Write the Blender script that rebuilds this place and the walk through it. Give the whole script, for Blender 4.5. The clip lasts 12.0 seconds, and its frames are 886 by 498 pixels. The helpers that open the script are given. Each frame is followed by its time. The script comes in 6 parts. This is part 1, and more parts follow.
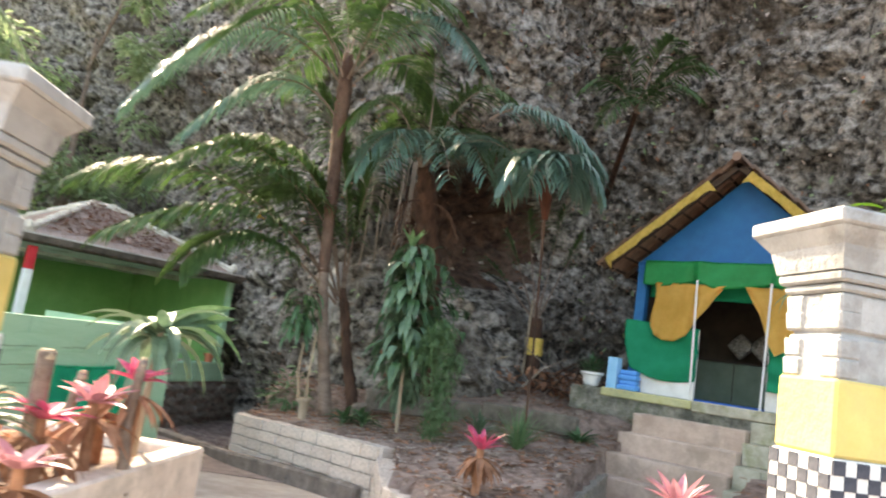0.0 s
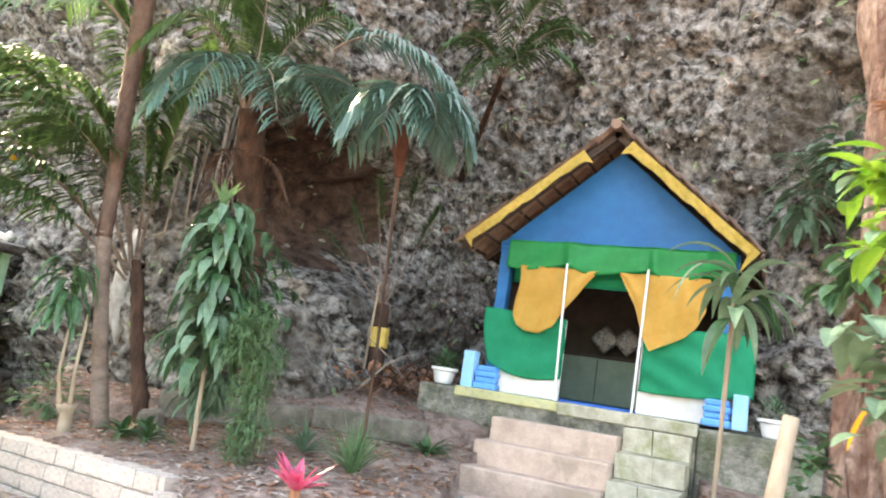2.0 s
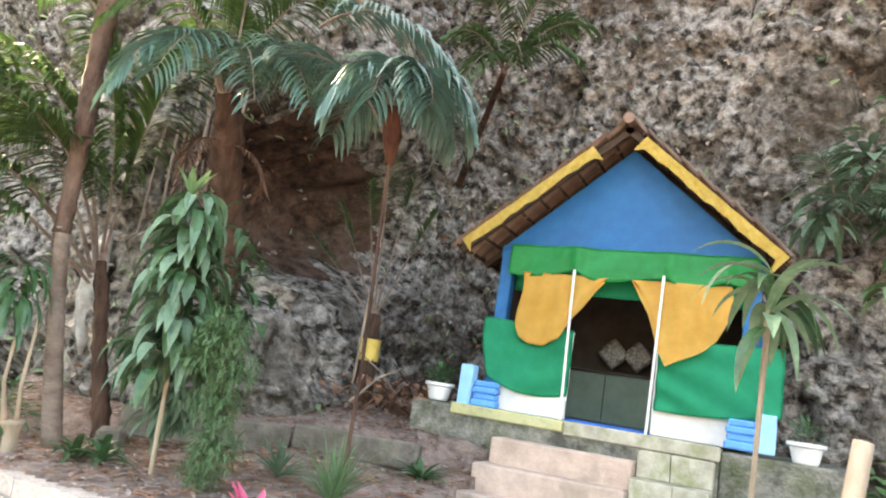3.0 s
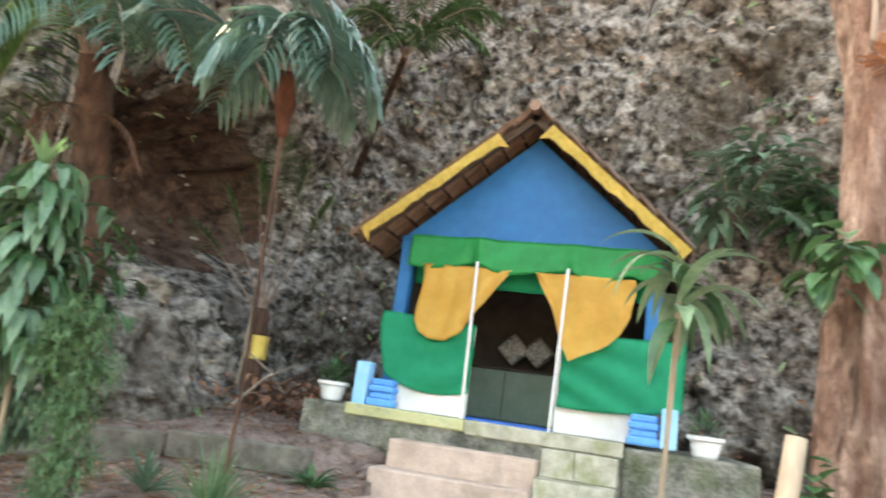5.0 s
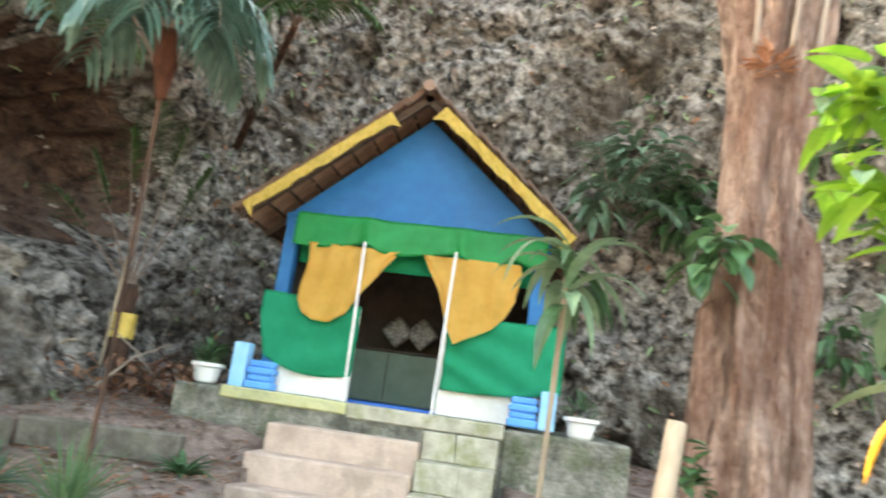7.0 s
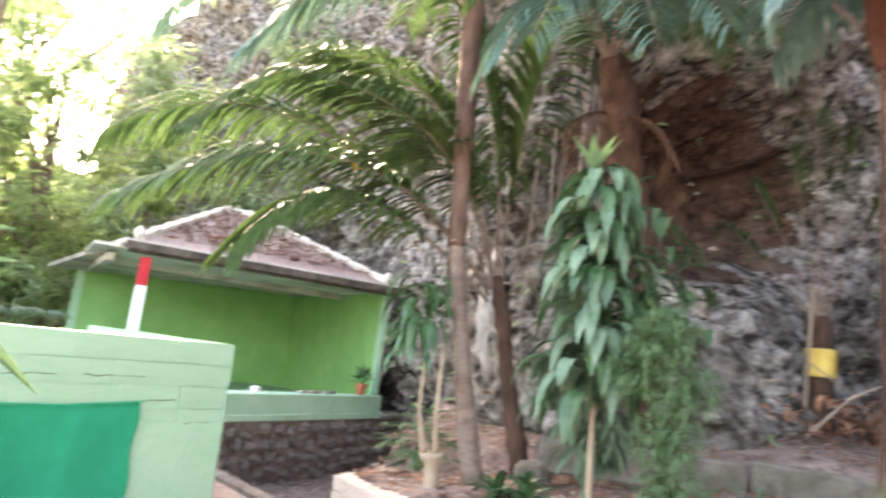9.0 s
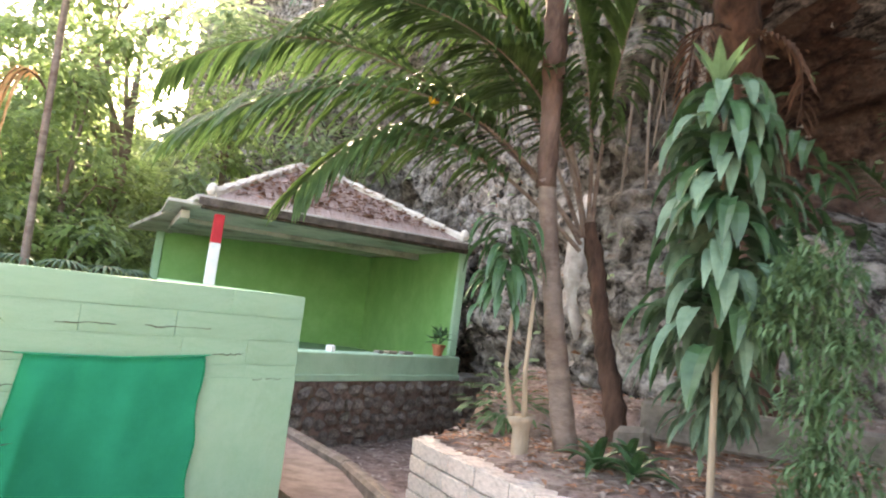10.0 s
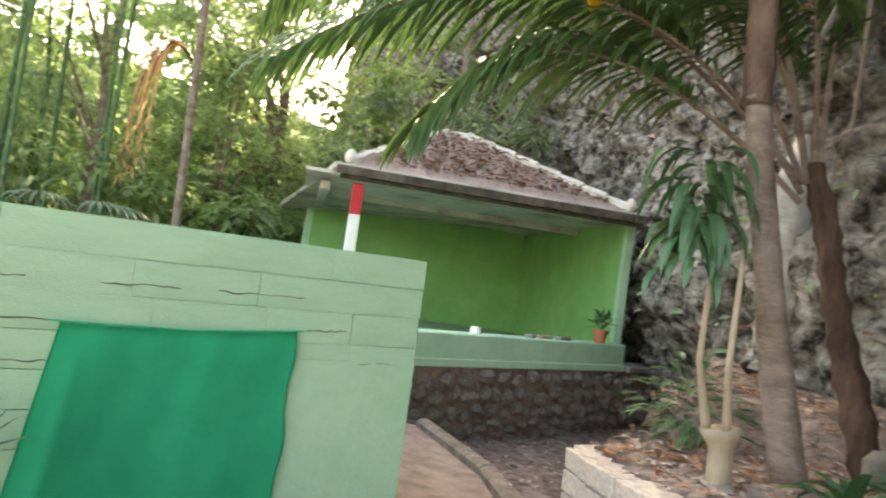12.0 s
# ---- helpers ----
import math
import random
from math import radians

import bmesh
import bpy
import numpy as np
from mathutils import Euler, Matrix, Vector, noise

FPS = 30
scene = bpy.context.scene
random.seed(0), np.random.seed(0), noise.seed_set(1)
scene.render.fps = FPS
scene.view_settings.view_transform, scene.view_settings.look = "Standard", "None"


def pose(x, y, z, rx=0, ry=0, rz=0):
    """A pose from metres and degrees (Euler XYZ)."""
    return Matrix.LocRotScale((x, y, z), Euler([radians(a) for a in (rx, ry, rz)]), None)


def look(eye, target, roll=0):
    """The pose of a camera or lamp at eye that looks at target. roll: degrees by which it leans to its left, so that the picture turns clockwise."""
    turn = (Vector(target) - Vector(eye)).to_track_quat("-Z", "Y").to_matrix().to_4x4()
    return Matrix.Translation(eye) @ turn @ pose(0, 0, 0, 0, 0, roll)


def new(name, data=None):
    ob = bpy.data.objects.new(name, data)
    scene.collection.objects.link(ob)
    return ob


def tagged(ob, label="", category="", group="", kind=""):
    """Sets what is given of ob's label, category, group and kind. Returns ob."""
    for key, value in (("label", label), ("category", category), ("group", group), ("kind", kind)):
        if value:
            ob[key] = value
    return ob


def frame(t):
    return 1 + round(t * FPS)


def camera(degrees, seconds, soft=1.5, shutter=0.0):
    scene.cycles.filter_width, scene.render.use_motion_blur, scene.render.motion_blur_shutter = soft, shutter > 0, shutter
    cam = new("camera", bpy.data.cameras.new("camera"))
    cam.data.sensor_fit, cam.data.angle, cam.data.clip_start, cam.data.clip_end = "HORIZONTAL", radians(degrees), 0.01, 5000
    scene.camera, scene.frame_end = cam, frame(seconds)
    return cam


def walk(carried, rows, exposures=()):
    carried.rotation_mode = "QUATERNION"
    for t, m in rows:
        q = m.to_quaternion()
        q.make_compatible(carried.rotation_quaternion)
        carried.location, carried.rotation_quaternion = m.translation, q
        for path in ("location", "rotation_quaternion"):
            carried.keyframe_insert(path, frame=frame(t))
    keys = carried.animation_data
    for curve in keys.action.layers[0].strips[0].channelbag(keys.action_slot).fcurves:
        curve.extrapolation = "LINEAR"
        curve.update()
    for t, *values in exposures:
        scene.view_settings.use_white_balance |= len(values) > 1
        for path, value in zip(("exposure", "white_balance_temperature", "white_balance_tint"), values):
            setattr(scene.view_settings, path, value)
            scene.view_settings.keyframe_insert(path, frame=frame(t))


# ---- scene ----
cam = camera(64.0, 12.0, soft=2.0, shutter=0.5)
PATH = [
    (0, (0.448, -0.666, 1.334), (0.26, 1.303, 1.635), 8.5),
    (0.5, (0.403, -0.217, 1.306), (0.319, 1.756, 1.622), 10.1),
    (1, (0.386, 0.142, 1.333), (0.328, 2.113, 1.664), 9.0),
    (1.5, (0.385, 0.5, 1.376), (0.567, 2.463, 1.712), 8.4),
    (2, (0.517, 0.872, 1.409), (0.756, 2.829, 1.742), 8.7),
    (2.5, (0.509, 1.192, 1.368), (0.752, 3.144, 1.733), 8.5),
    (2.7, (0.569, 1.322, 1.375), (0.811, 3.272, 1.748), 9.2),
    (4.3, (0.675, 1.908, 1.406), (0.918, 3.849, 1.823), 8.0),
    (4.5, (0.668, 1.916, 1.413), (0.946, 3.855, 1.815), 8.0),
    (5, (0.653, 1.92, 1.378), (1.183, 3.801, 1.801), 8.2),
    (5.5, (0.699, 1.954, 1.38), (1.401, 3.778, 1.805), 8.0),
    (6, (0.715, 1.965, 1.383), (1.622, 3.696, 1.809), 7.6),
    (6.5, (0.717, 1.97, 1.391), (1.668, 3.678, 1.815), 7.5),
    (6.7, (0.693, 1.995, 1.398), (1.626, 3.712, 1.821), 7.7),
    (8.5, (0.276, 2.399, 1.299), (-0.057, 4.343, 1.629), 7.8),
    (9, (0.176, 2.661, 1.293), (-0.578, 4.488, 1.599), 7.3),
    (9.5, (0.066, 2.856, 1.232), (-0.877, 4.606, 1.451), 8.1),
    (10, (-0.092, 3.121, 1.207), (-1.026, 4.879, 1.393), 7.5),
    (10.5, (-0.269, 3.452, 1.142), (-1.278, 5.174, 1.275), 8.2),
    (11, (-0.404, 3.687, 1.142), (-1.501, 5.357, 1.222), 8.1),
    (11.5, (-0.561, 3.882, 1.146), (-1.719, 5.511, 1.227), 8.1),
    (12, (-0.593, 4.096, 1.133), (-1.894, 5.613, 1.218), 8.2),
]
walk(cam, [(t, look(eye, target, roll)) for t, eye, target, roll in PATH], [(0, 2.9, 8400, 9), (1.0, 3.7, 8500, 11), (2.5, 3.85, 8700, 12), (4.5, 3.75, 8900, 11), (6.0, 3.75, 9000, 3), (6.5, 3.7, 9000, 3), (8.5, 4.15, 8300, 19), (9.6, 3.65, 8600, 20), (10.5, 3.52, 8500, 16), (12, 3.3, 9200, 10)])

# ---- world, sun, exposure ----
world = bpy.data.worlds.new("sky")
scene.world = world
world.use_nodes = True
wn = world.node_tree.nodes
sky = wn.new("ShaderNodeTexSky")
sky.sky_type, sky.sun_disc = "NISHITA", False
sky.sun_elevation, sky.sun_rotation = radians(33), radians(319)
sky.dust_density, sky.ozone_density = 3.0, 1.0
world.node_tree.links.new(sky.outputs[0], wn["Background"].inputs[0])
wn["Background"].inputs[1].default_value = 0.15
sun_data = bpy.data.lights.new("sun", "SUN")
sun_data.energy, sun_data.angle, sun_data.color = 2.6, radians(1.0), (1.0, 0.94, 0.82)
sun = new("sun", sun_data)
sun.matrix_world = look((-6, 7, 6), (0, 0, 0))


# ---- materials ----
def material(name, a, b, scale=4.0, rough=0.85, bump=0.3, bump_scale=None, c=None, c_scale=1.0, c_amount=0.5, metal=0.0, stretch=(1, 1, 1), spread=0.0, spec=0.3, trans=0.0, depth=0.02, lo=0.35, hi=0.65):
    """Noise-mixed paint: a to b by a fine noise, c in patches of a coarse noise, grain in the relief; spread varies single objects and islands."""
    m = bpy.data.materials.new(name)
    m.use_nodes = True
    n, l = m.node_tree.nodes, m.node_tree.links
    bs = n["Principled BSDF"]
    tc, mp = n.new("ShaderNodeTexCoord"), n.new("ShaderNodeMapping")
    mp.inputs["Scale"].default_value = stretch
    l.new(tc.outputs["Object"], mp.inputs[0])
    fine = n.new("ShaderNodeTexNoise")
    fine.inputs["Scale"].default_value, fine.inputs["Detail"].default_value, fine.inputs["Roughness"].default_value = scale, 8, 0.65
    l.new(mp.outputs[0], fine.inputs["Vector"])
    ramp = n.new("ShaderNodeValToRGB")
    ramp.color_ramp.elements[0].position, ramp.color_ramp.elements[1].position = lo, hi
    ramp.color_ramp.elements[0].color, ramp.color_ramp.elements[1].color = (*a, 1), (*b, 1)
    l.new(fine.outputs["Fac"], ramp.inputs[0])
    out = ramp.outputs[0]
    if c:
        coarse = n.new("ShaderNodeTexNoise")
        coarse.inputs["Scale"].default_value, coarse.inputs["Detail"].default_value = c_scale, 6
        coarse.inputs["Roughness"].default_value = 0.7
        l.new(mp.outputs[0], coarse.inputs["Vector"])
        rng = n.new("ShaderNodeMapRange")
        rng.inputs[1].default_value, rng.inputs[2].default_value, rng.inputs[4].default_value = 0.48, 0.62, c_amount
        l.new(coarse.outputs["Fac"], rng.inputs[0])
        mix = n.new("ShaderNodeMix")
        mix.data_type = "RGBA"
        mix.inputs[7].default_value = (*c, 1)
        l.new(rng.outputs[0], mix.inputs[0])
        l.new(out, mix.inputs[6])
        out = mix.outputs[2]
    if spread:
        info, geo, add = n.new("ShaderNodeObjectInfo"), n.new("ShaderNodeNewGeometry"), n.new("ShaderNodeMath")
        l.new(info.outputs["Random"], add.inputs[0])
        l.new(geo.outputs["Random Per Island"], add.inputs[1])
        rng2, hsv = n.new("ShaderNodeMapRange"), n.new("ShaderNodeHueSaturation")
        rng2.inputs[2].default_value, rng2.inputs[3].default_value, rng2.inputs[4].default_value = 2.0, 1 - spread, 1 + spread
        l.new(add.outputs[0], rng2.inputs[0])
        l.new(rng2.outputs[0], hsv.inputs["Value"])
        l.new(out, hsv.inputs["Color"])
        out = hsv.outputs[0]
    l.new(out, bs.inputs["Base Color"])
    bs.inputs["Roughness"].default_value, bs.inputs["Metallic"].default_value = rough, metal
    bs.inputs["Specular IOR Level"].default_value = spec
    if trans:
        tr, ms = n.new("ShaderNodeBsdfTranslucent"), n.new("ShaderNodeMixShader")
        l.new(out, tr.inputs[0])
        ms.inputs[0].default_value = trans
        l.new(bs.outputs[0], ms.inputs[1])
        l.new(tr.outputs[0], ms.inputs[2])
        l.new(ms.outputs[0], n["Material Output"].inputs[0])
    if bump:
        grain = n.new("ShaderNodeTexNoise")
        grain.inputs["Scale"].default_value, grain.inputs["Detail"].default_value = bump_scale or scale * 3, 6
        l.new(mp.outputs[0], grain.inputs["Vector"])
        bp = n.new("ShaderNodeBump")
        bp.inputs["Strength"].default_value, bp.inputs["Distance"].default_value = bump, depth
        l.new(grain.outputs["Fac"], bp.inputs["Height"])
        l.new(bp.outputs[0], bs.inputs["Normal"])
    return m


CONCRETE = material("path_concrete", (0.32, 0.26, 0.22), (0.44, 0.37, 0.32), 5, 0.9, 0.25, 60, (0.2, 0.15, 0.12), 1.2, 0.5)
SOIL = material("leaf_strewn_soil", (0.11, 0.07, 0.055), (0.31, 0.22, 0.185), 11, 0.95, 0.9, 40, (0.42, 0.325, 0.28), 2.6, 0.6, depth=0.04)
ROCK = material("limestone_cliff", (0.022, 0.017, 0.013), (0.43, 0.385, 0.345), 6.0, 0.95, 1.0, 16, (0.06, 0.046, 0.034), 0.55, 0.75, depth=0.08, lo=0.39, hi=0.63)
KERB = material("weathered_kerb", (0.24, 0.21, 0.18), (0.38, 0.34, 0.3), 8, 0.92, 0.5, 60, (0.14, 0.13, 0.1), 3, 0.5)
BLOCK = material("pale_limestone_block", (0.56, 0.46, 0.39), (0.74, 0.63, 0.55), 7, 0.92, 0.5, 50, (0.3, 0.25, 0.2), 4, 0.45, spread=0.15)
MORTAR = material("grey_mortar", (0.26, 0.23, 0.2), (0.36, 0.33, 0.29), 12, 0.95, 0.5, 60)
STEP = material("pinkish_concrete_step", (0.42, 0.31, 0.25), (0.6, 0.46, 0.38), 5, 0.92, 0.4, 50, (0.27, 0.21, 0.16), 2.0, 0.6)
MINT = material("mint_green_paint", (0.3, 0.5, 0.32), (0.38, 0.56, 0.39), 3, 0.75, 0.3, 30, (0.24, 0.42, 0.25), 1.6, 0.5, spread=0.07)
LEAFGREEN = material("apple_green_paint", (0.16, 0.36, 0.115), (0.21, 0.43, 0.155), 3, 0.7, 0.15, 30, (0.135, 0.31, 0.1), 1, 0.5)
CLOTH_GREEN = material("green_cloth", (0.0, 0.36, 0.18), (0.004, 0.43, 0.225), 6, 0.6, 0.12, 120, spec=0.12, depth=0.002)
STALL_CLOTH = material("bright_green_cotton", (0.0, 0.5, 0.26), (0.001, 0.57, 0.3), 5, 0.85, 0.15, 140, (0.0, 0.45, 0.235), 2.0, 0.5, spec=0.06, depth=0.002)
HIPWHITE = material("whitened_hip_mortar", (0.56, 0.51, 0.44), (0.72, 0.67, 0.59), 6, 0.9, 0.4, 40, (0.36, 0.31, 0.25), 4, 0.5)
# Mint paint lightened in place of the stronger light on the ledge.
LITMINT = material("mint_paint_lit", (0.42, 0.68, 0.46), (0.5, 0.74, 0.53), 3, 0.75, 0.25, 30, (0.34, 0.56, 0.36), 2.2, 0.4)
DARKKERB = material("dark_brown_kerb", (0.13, 0.105, 0.088), (0.25, 0.205, 0.175), 8, 0.92, 0.5, 50, (0.09, 0.075, 0.06), 3, 0.5)
ORANGEDRY = material("orange_dry_frond", (0.5, 0.26, 0.11), (0.72, 0.44, 0.24), 6, 0.8, 0.2, spread=0.3, trans=0.45)
CLOTH_SHINY = material("shiny_green_satin", (0.0, 0.31, 0.075), (0.002, 0.4, 0.11), 5, 0.42, 0.12, 90, spec=0.4, depth=0.002)
CLOTH_YELLOW = material("mustard_cloth", (0.74, 0.42, 0.09), (0.85, 0.52, 0.14), 5, 0.75, 0.25, 60, depth=0.003)
CLOTH_FRINGE = material("yellow_satin_fringe", (0.58, 0.39, 0.075), (0.76, 0.54, 0.15), 9, 0.6, 0.4, 70)
BLUE = material("blue_paint", (0.004, 0.105, 0.28), (0.008, 0.145, 0.35), 2.5, 0.55, 0.12, 40, (0.008, 0.075, 0.19), 1.2, 0.5)
SKYBLUE = material("sky_blue_paint", (0.22, 0.5, 0.75), (0.3, 0.58, 0.82), 6, 0.6, 0.15, 40)
MIDBLUE = material("bright_blue_paint", (0.07, 0.3, 0.7), (0.1, 0.36, 0.78), 6, 0.6, 0.15, 40)
WHITE = material("white_paint", (0.7, 0.69, 0.67), (0.8, 0.79, 0.77), 5, 0.7, 0.1, 40, (0.55, 0.52, 0.47), 2, 0.4)
LIMEWASH = material("stained_limewash", (0.34, 0.345, 0.345), (0.47, 0.475, 0.475), 6, 0.9, 0.4, 45, (0.25, 0.245, 0.235), 4.5, 0.75)
YELLOW = material("yellow_limewash", (0.62, 0.49, 0.16), (0.74, 0.6, 0.24), 3, 0.85, 0.3, 40, (0.62, 0.46, 0.2), 4, 0.4)
BLACK = material("black_paint", (0.04, 0.045, 0.06), (0.09, 0.09, 0.11), 12, 0.8, 0.2)
RED = material("red_paint", (0.45, 0.02, 0.03), (0.55, 0.03, 0.04), 6, 0.6, 0.1)
TILE = material("brown_clay_tile", (0.17, 0.1, 0.07), (0.34, 0.22, 0.165), 6, 0.9, 0.4, 40, (0.1, 0.07, 0.055), 3, 0.5, spread=0.25)
ROOFTILE = material("weathered_roof_tile", (0.27, 0.19, 0.165), (0.43, 0.33, 0.295), 8, 0.92, 0.5, 50, (0.21, 0.115, 0.085), 3, 0.8, spread=0.15)
EAVE = material("stained_eave_concrete", (0.4, 0.36, 0.31), (0.58, 0.54, 0.49), 4, 0.92, 0.3, 40, (0.14, 0.11, 0.09), 2.0, 0.7)
DARKWOOD = material("dark_timber", (0.045, 0.028, 0.02), (0.1, 0.065, 0.045), 6, 0.85, 0.4, 40, stretch=(1, 1, 6))
# Board colour kept near black: the shrine's inner shade is painted in.
INNER = material("interior_board_shade", (0.05, 0.04, 0.035), (0.09, 0.075, 0.06), 4, 0.8, 0.2)
PALE = material("pale_panel", (0.15, 0.22, 0.16), (0.21, 0.29, 0.22), 4, 0.6, 0.1)
TARP = material("blue_floor_mat", (0.01, 0.1, 0.45), (0.02, 0.16, 0.55), 8, 0.5, 0.2)
SHINE = material("silver_sequin_cloth", (0.1, 0.095, 0.085), (0.5, 0.49, 0.45), 40, 0.3, 0.8, 60, metal=0.6)
BARK = material("ringed_palm_bark", (0.16, 0.115, 0.092), (0.29, 0.22, 0.18), 5, 0.92, 0.7, 30, (0.12, 0.072, 0.052), 2.4, 0.65, stretch=(1, 1, 2))
FIBRE = material("brown_palm_fibre", (0.03, 0.017, 0.012), (0.115, 0.062, 0.043), 10, 0.95, 0.9, 40, stretch=(1, 1, 0.25))
BIGBARK = material("pinkish_tree_bark", (0.13, 0.075, 0.055), (0.4, 0.285, 0.23), 9, 0.95, 1.0, 24, (0.13, 0.06, 0.04), 2.2, 0.7, stretch=(1, 1, 0.4), depth=0.09, lo=0.36, hi=0.64)
CUT = material("bare_pale_stake", (0.27, 0.2, 0.14), (0.42, 0.33, 0.24), 9, 0.9, 0.4, 50, stretch=(1, 1, 0.3))
PALMLEAF = material("palm_leaf", (0.035, 0.075, 0.022), (0.08, 0.14, 0.045), 6, 0.5, 0.1, spread=0.35, spec=0.35, trans=0.33)
# Bluish leaf, made paler so the colour carries the fronds' sheen.
BLUEPALM = material("bluish_sheen_palm_leaf", (0.05, 0.11, 0.082), (0.105, 0.185, 0.142), 6, 0.35, 0.1, spread=0.3, spec=0.5, trans=0.2)
LEAF = material("broad_green_leaf", (0.03, 0.085, 0.03), (0.075, 0.16, 0.07), 7, 0.35, 0.1, spread=0.35, spec=0.5, trans=0.2)
DUSTY = material("dusty_green_leaf", (0.07, 0.13, 0.08), (0.15, 0.23, 0.15), 8, 0.5, 0.1, spread=0.35, spec=0.28, trans=0.2)
BRIGHT = material("young_bright_leaf", (0.12, 0.3, 0.03), (0.26, 0.44, 0.06), 7, 0.35, 0.1, spread=0.3, spec=0.5, trans=0.35)
# Far leaf with the glow of sunlight put into its colour.
SUNLEAF = material("far_leaf_sun_in_colour", (0.24, 0.35, 0.13), (0.44, 0.56, 0.27), 5, 0.5, 0.0, spread=0.4, trans=0.65)
# Shaded copy of the far leaf, its colour lifted for daylight haze.
FARLEAF = material("far_leaf_shade_copy", (0.19, 0.27, 0.135), (0.34, 0.43, 0.25), 5, 0.55, 0.0, spread=0.45, trans=0.5)
FERN = material("feathery_green", (0.075, 0.15, 0.062), (0.145, 0.245, 0.12), 9, 0.6, 0.1, spread=0.3, trans=0.3)
PINK = material("pink_bromeliad_leaf", (0.46, 0.045, 0.12), (0.64, 0.14, 0.24), 9, 0.4, 0.1, spread=0.25, spec=0.5, trans=0.25)
DULLPINK = material("faded_pink_leaf", (0.4, 0.16, 0.2), (0.55, 0.28, 0.32), 9, 0.5, 0.1, spread=0.25, trans=0.2)
PALELEAFY = material("pale_strap_leaf", (0.12, 0.2, 0.11), (0.23, 0.33, 0.2), 7, 0.45, 0.1, spread=0.3, spec=0.4, trans=0.25)
DRYLEAF = material("dry_brown_leaf", (0.22, 0.1, 0.055), (0.42, 0.22, 0.14), 8, 0.85, 0.2, spread=0.4, trans=0.15)
PALELEAF = material("pale_fallen_leaf", (0.3, 0.23, 0.19), (0.5, 0.42, 0.36), 8, 0.85, 0.2, spread=0.4)
YELLEAF = material("yellowing_leaf", (0.6, 0.3, 0.02), (0.75, 0.42, 0.04), 8, 0.5, 0.1, trans=0.3)
ROOT = material("pale_hanging_root", (0.19, 0.145, 0.115), (0.33, 0.265, 0.215), 8, 0.95, 0.5, stretch=(1, 1, 0.3))
PLASTIC = material("white_plastic", (0.7, 0.69, 0.68), (0.78, 0.77, 0.76), 5, 0.4, 0.03)
CLAY = material("terracotta", (0.4, 0.13, 0.07), (0.5, 0.18, 0.1), 9, 0.85, 0.2)
DARKDRY = material("dark_dead_frond", (0.07, 0.035, 0.022), (0.16, 0.085, 0.055), 8, 0.9, 0.3, spread=0.4)
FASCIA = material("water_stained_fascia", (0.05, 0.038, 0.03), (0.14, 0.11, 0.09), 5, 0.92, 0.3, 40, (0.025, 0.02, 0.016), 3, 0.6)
OLDBEAM = material("dark_old_concrete", (0.1, 0.085, 0.07), (0.22, 0.19, 0.16), 6, 0.95, 0.5, 40, (0.07, 0.08, 0.045), 2.5, 0.6)
TRUNKTOP = material("brown_upper_trunk", (0.05, 0.028, 0.021), (0.15, 0.09, 0.068), 8, 0.95, 0.9, 40, (0.19, 0.13, 0.1), 3, 0.4, stretch=(1, 1, 0.5))
DIRT = material("brown_dusty_path", (0.16, 0.115, 0.1), (0.255, 0.195, 0.172), 6, 0.95, 0.3, 50, (0.33, 0.27, 0.23), 1.5, 0.4)
# Brown earth, darkened in colour for the shade inside the hollow.
HOLLOW = material("brown_earth_hollow_shade", (0.03, 0.016, 0.012), (0.15, 0.085, 0.06), 5, 0.95, 1.0, 14, (0.22, 0.155, 0.12), 1.4, 0.5, depth=0.06)
PODIUM = material("damp_mossy_podium", (0.085, 0.085, 0.068), (0.3, 0.285, 0.24), 5, 0.95, 0.7, 30, (0.1, 0.115, 0.06), 4.0, 0.7, lo=0.38, hi=0.62, depth=0.05)
LIPMOSS = material("pale_mossy_edge", (0.31, 0.29, 0.22), (0.5, 0.47, 0.385), 7, 0.92, 0.4, 40, (0.2, 0.22, 0.09), 3.0, 0.7)
REDFIBRE = material("reddish_palm_fibre", (0.04, 0.014, 0.009), (0.13, 0.052, 0.033), 12, 0.95, 0.9, 40, stretch=(1, 1, 0.25))
STONE = material("dark_field_stone", (0.13, 0.11, 0.095), (0.32, 0.27, 0.235), 9, 0.95, 0.7, 40, (0.07, 0.06, 0.05), 4, 0.5, spread=0.3)


# ---- shaping helpers ----
def finish(bm, name, mat, smooth=False):
    me = bpy.data.meshes.new(name)
    bm.normal_update()
    bm.to_mesh(me)
    bm.free()
    for q in (mat if isinstance(mat, (list, tuple)) else [mat]):
        me.materials.append(q)
    if smooth:
        me.polygons.foreach_set("use_smooth", [True] * len(me.polygons))
    return me


def part(name, bm, mat, parent=None, label="", smooth=False, m=None):
    ob = new(name, finish(bm, name, mat, smooth))
    if parent:
        ob.parent = parent
    if m is not None:
        ob.matrix_basis = m
    if label:
        ob["label"] = label
    return ob


def thing(name, label, category, m=None, group="", kind=""):
    ob = new(name)
    ob.empty_display_size = 0.1
    if m is not None:
        ob.matrix_basis = m
    return tagged(ob, label, category, group, kind)


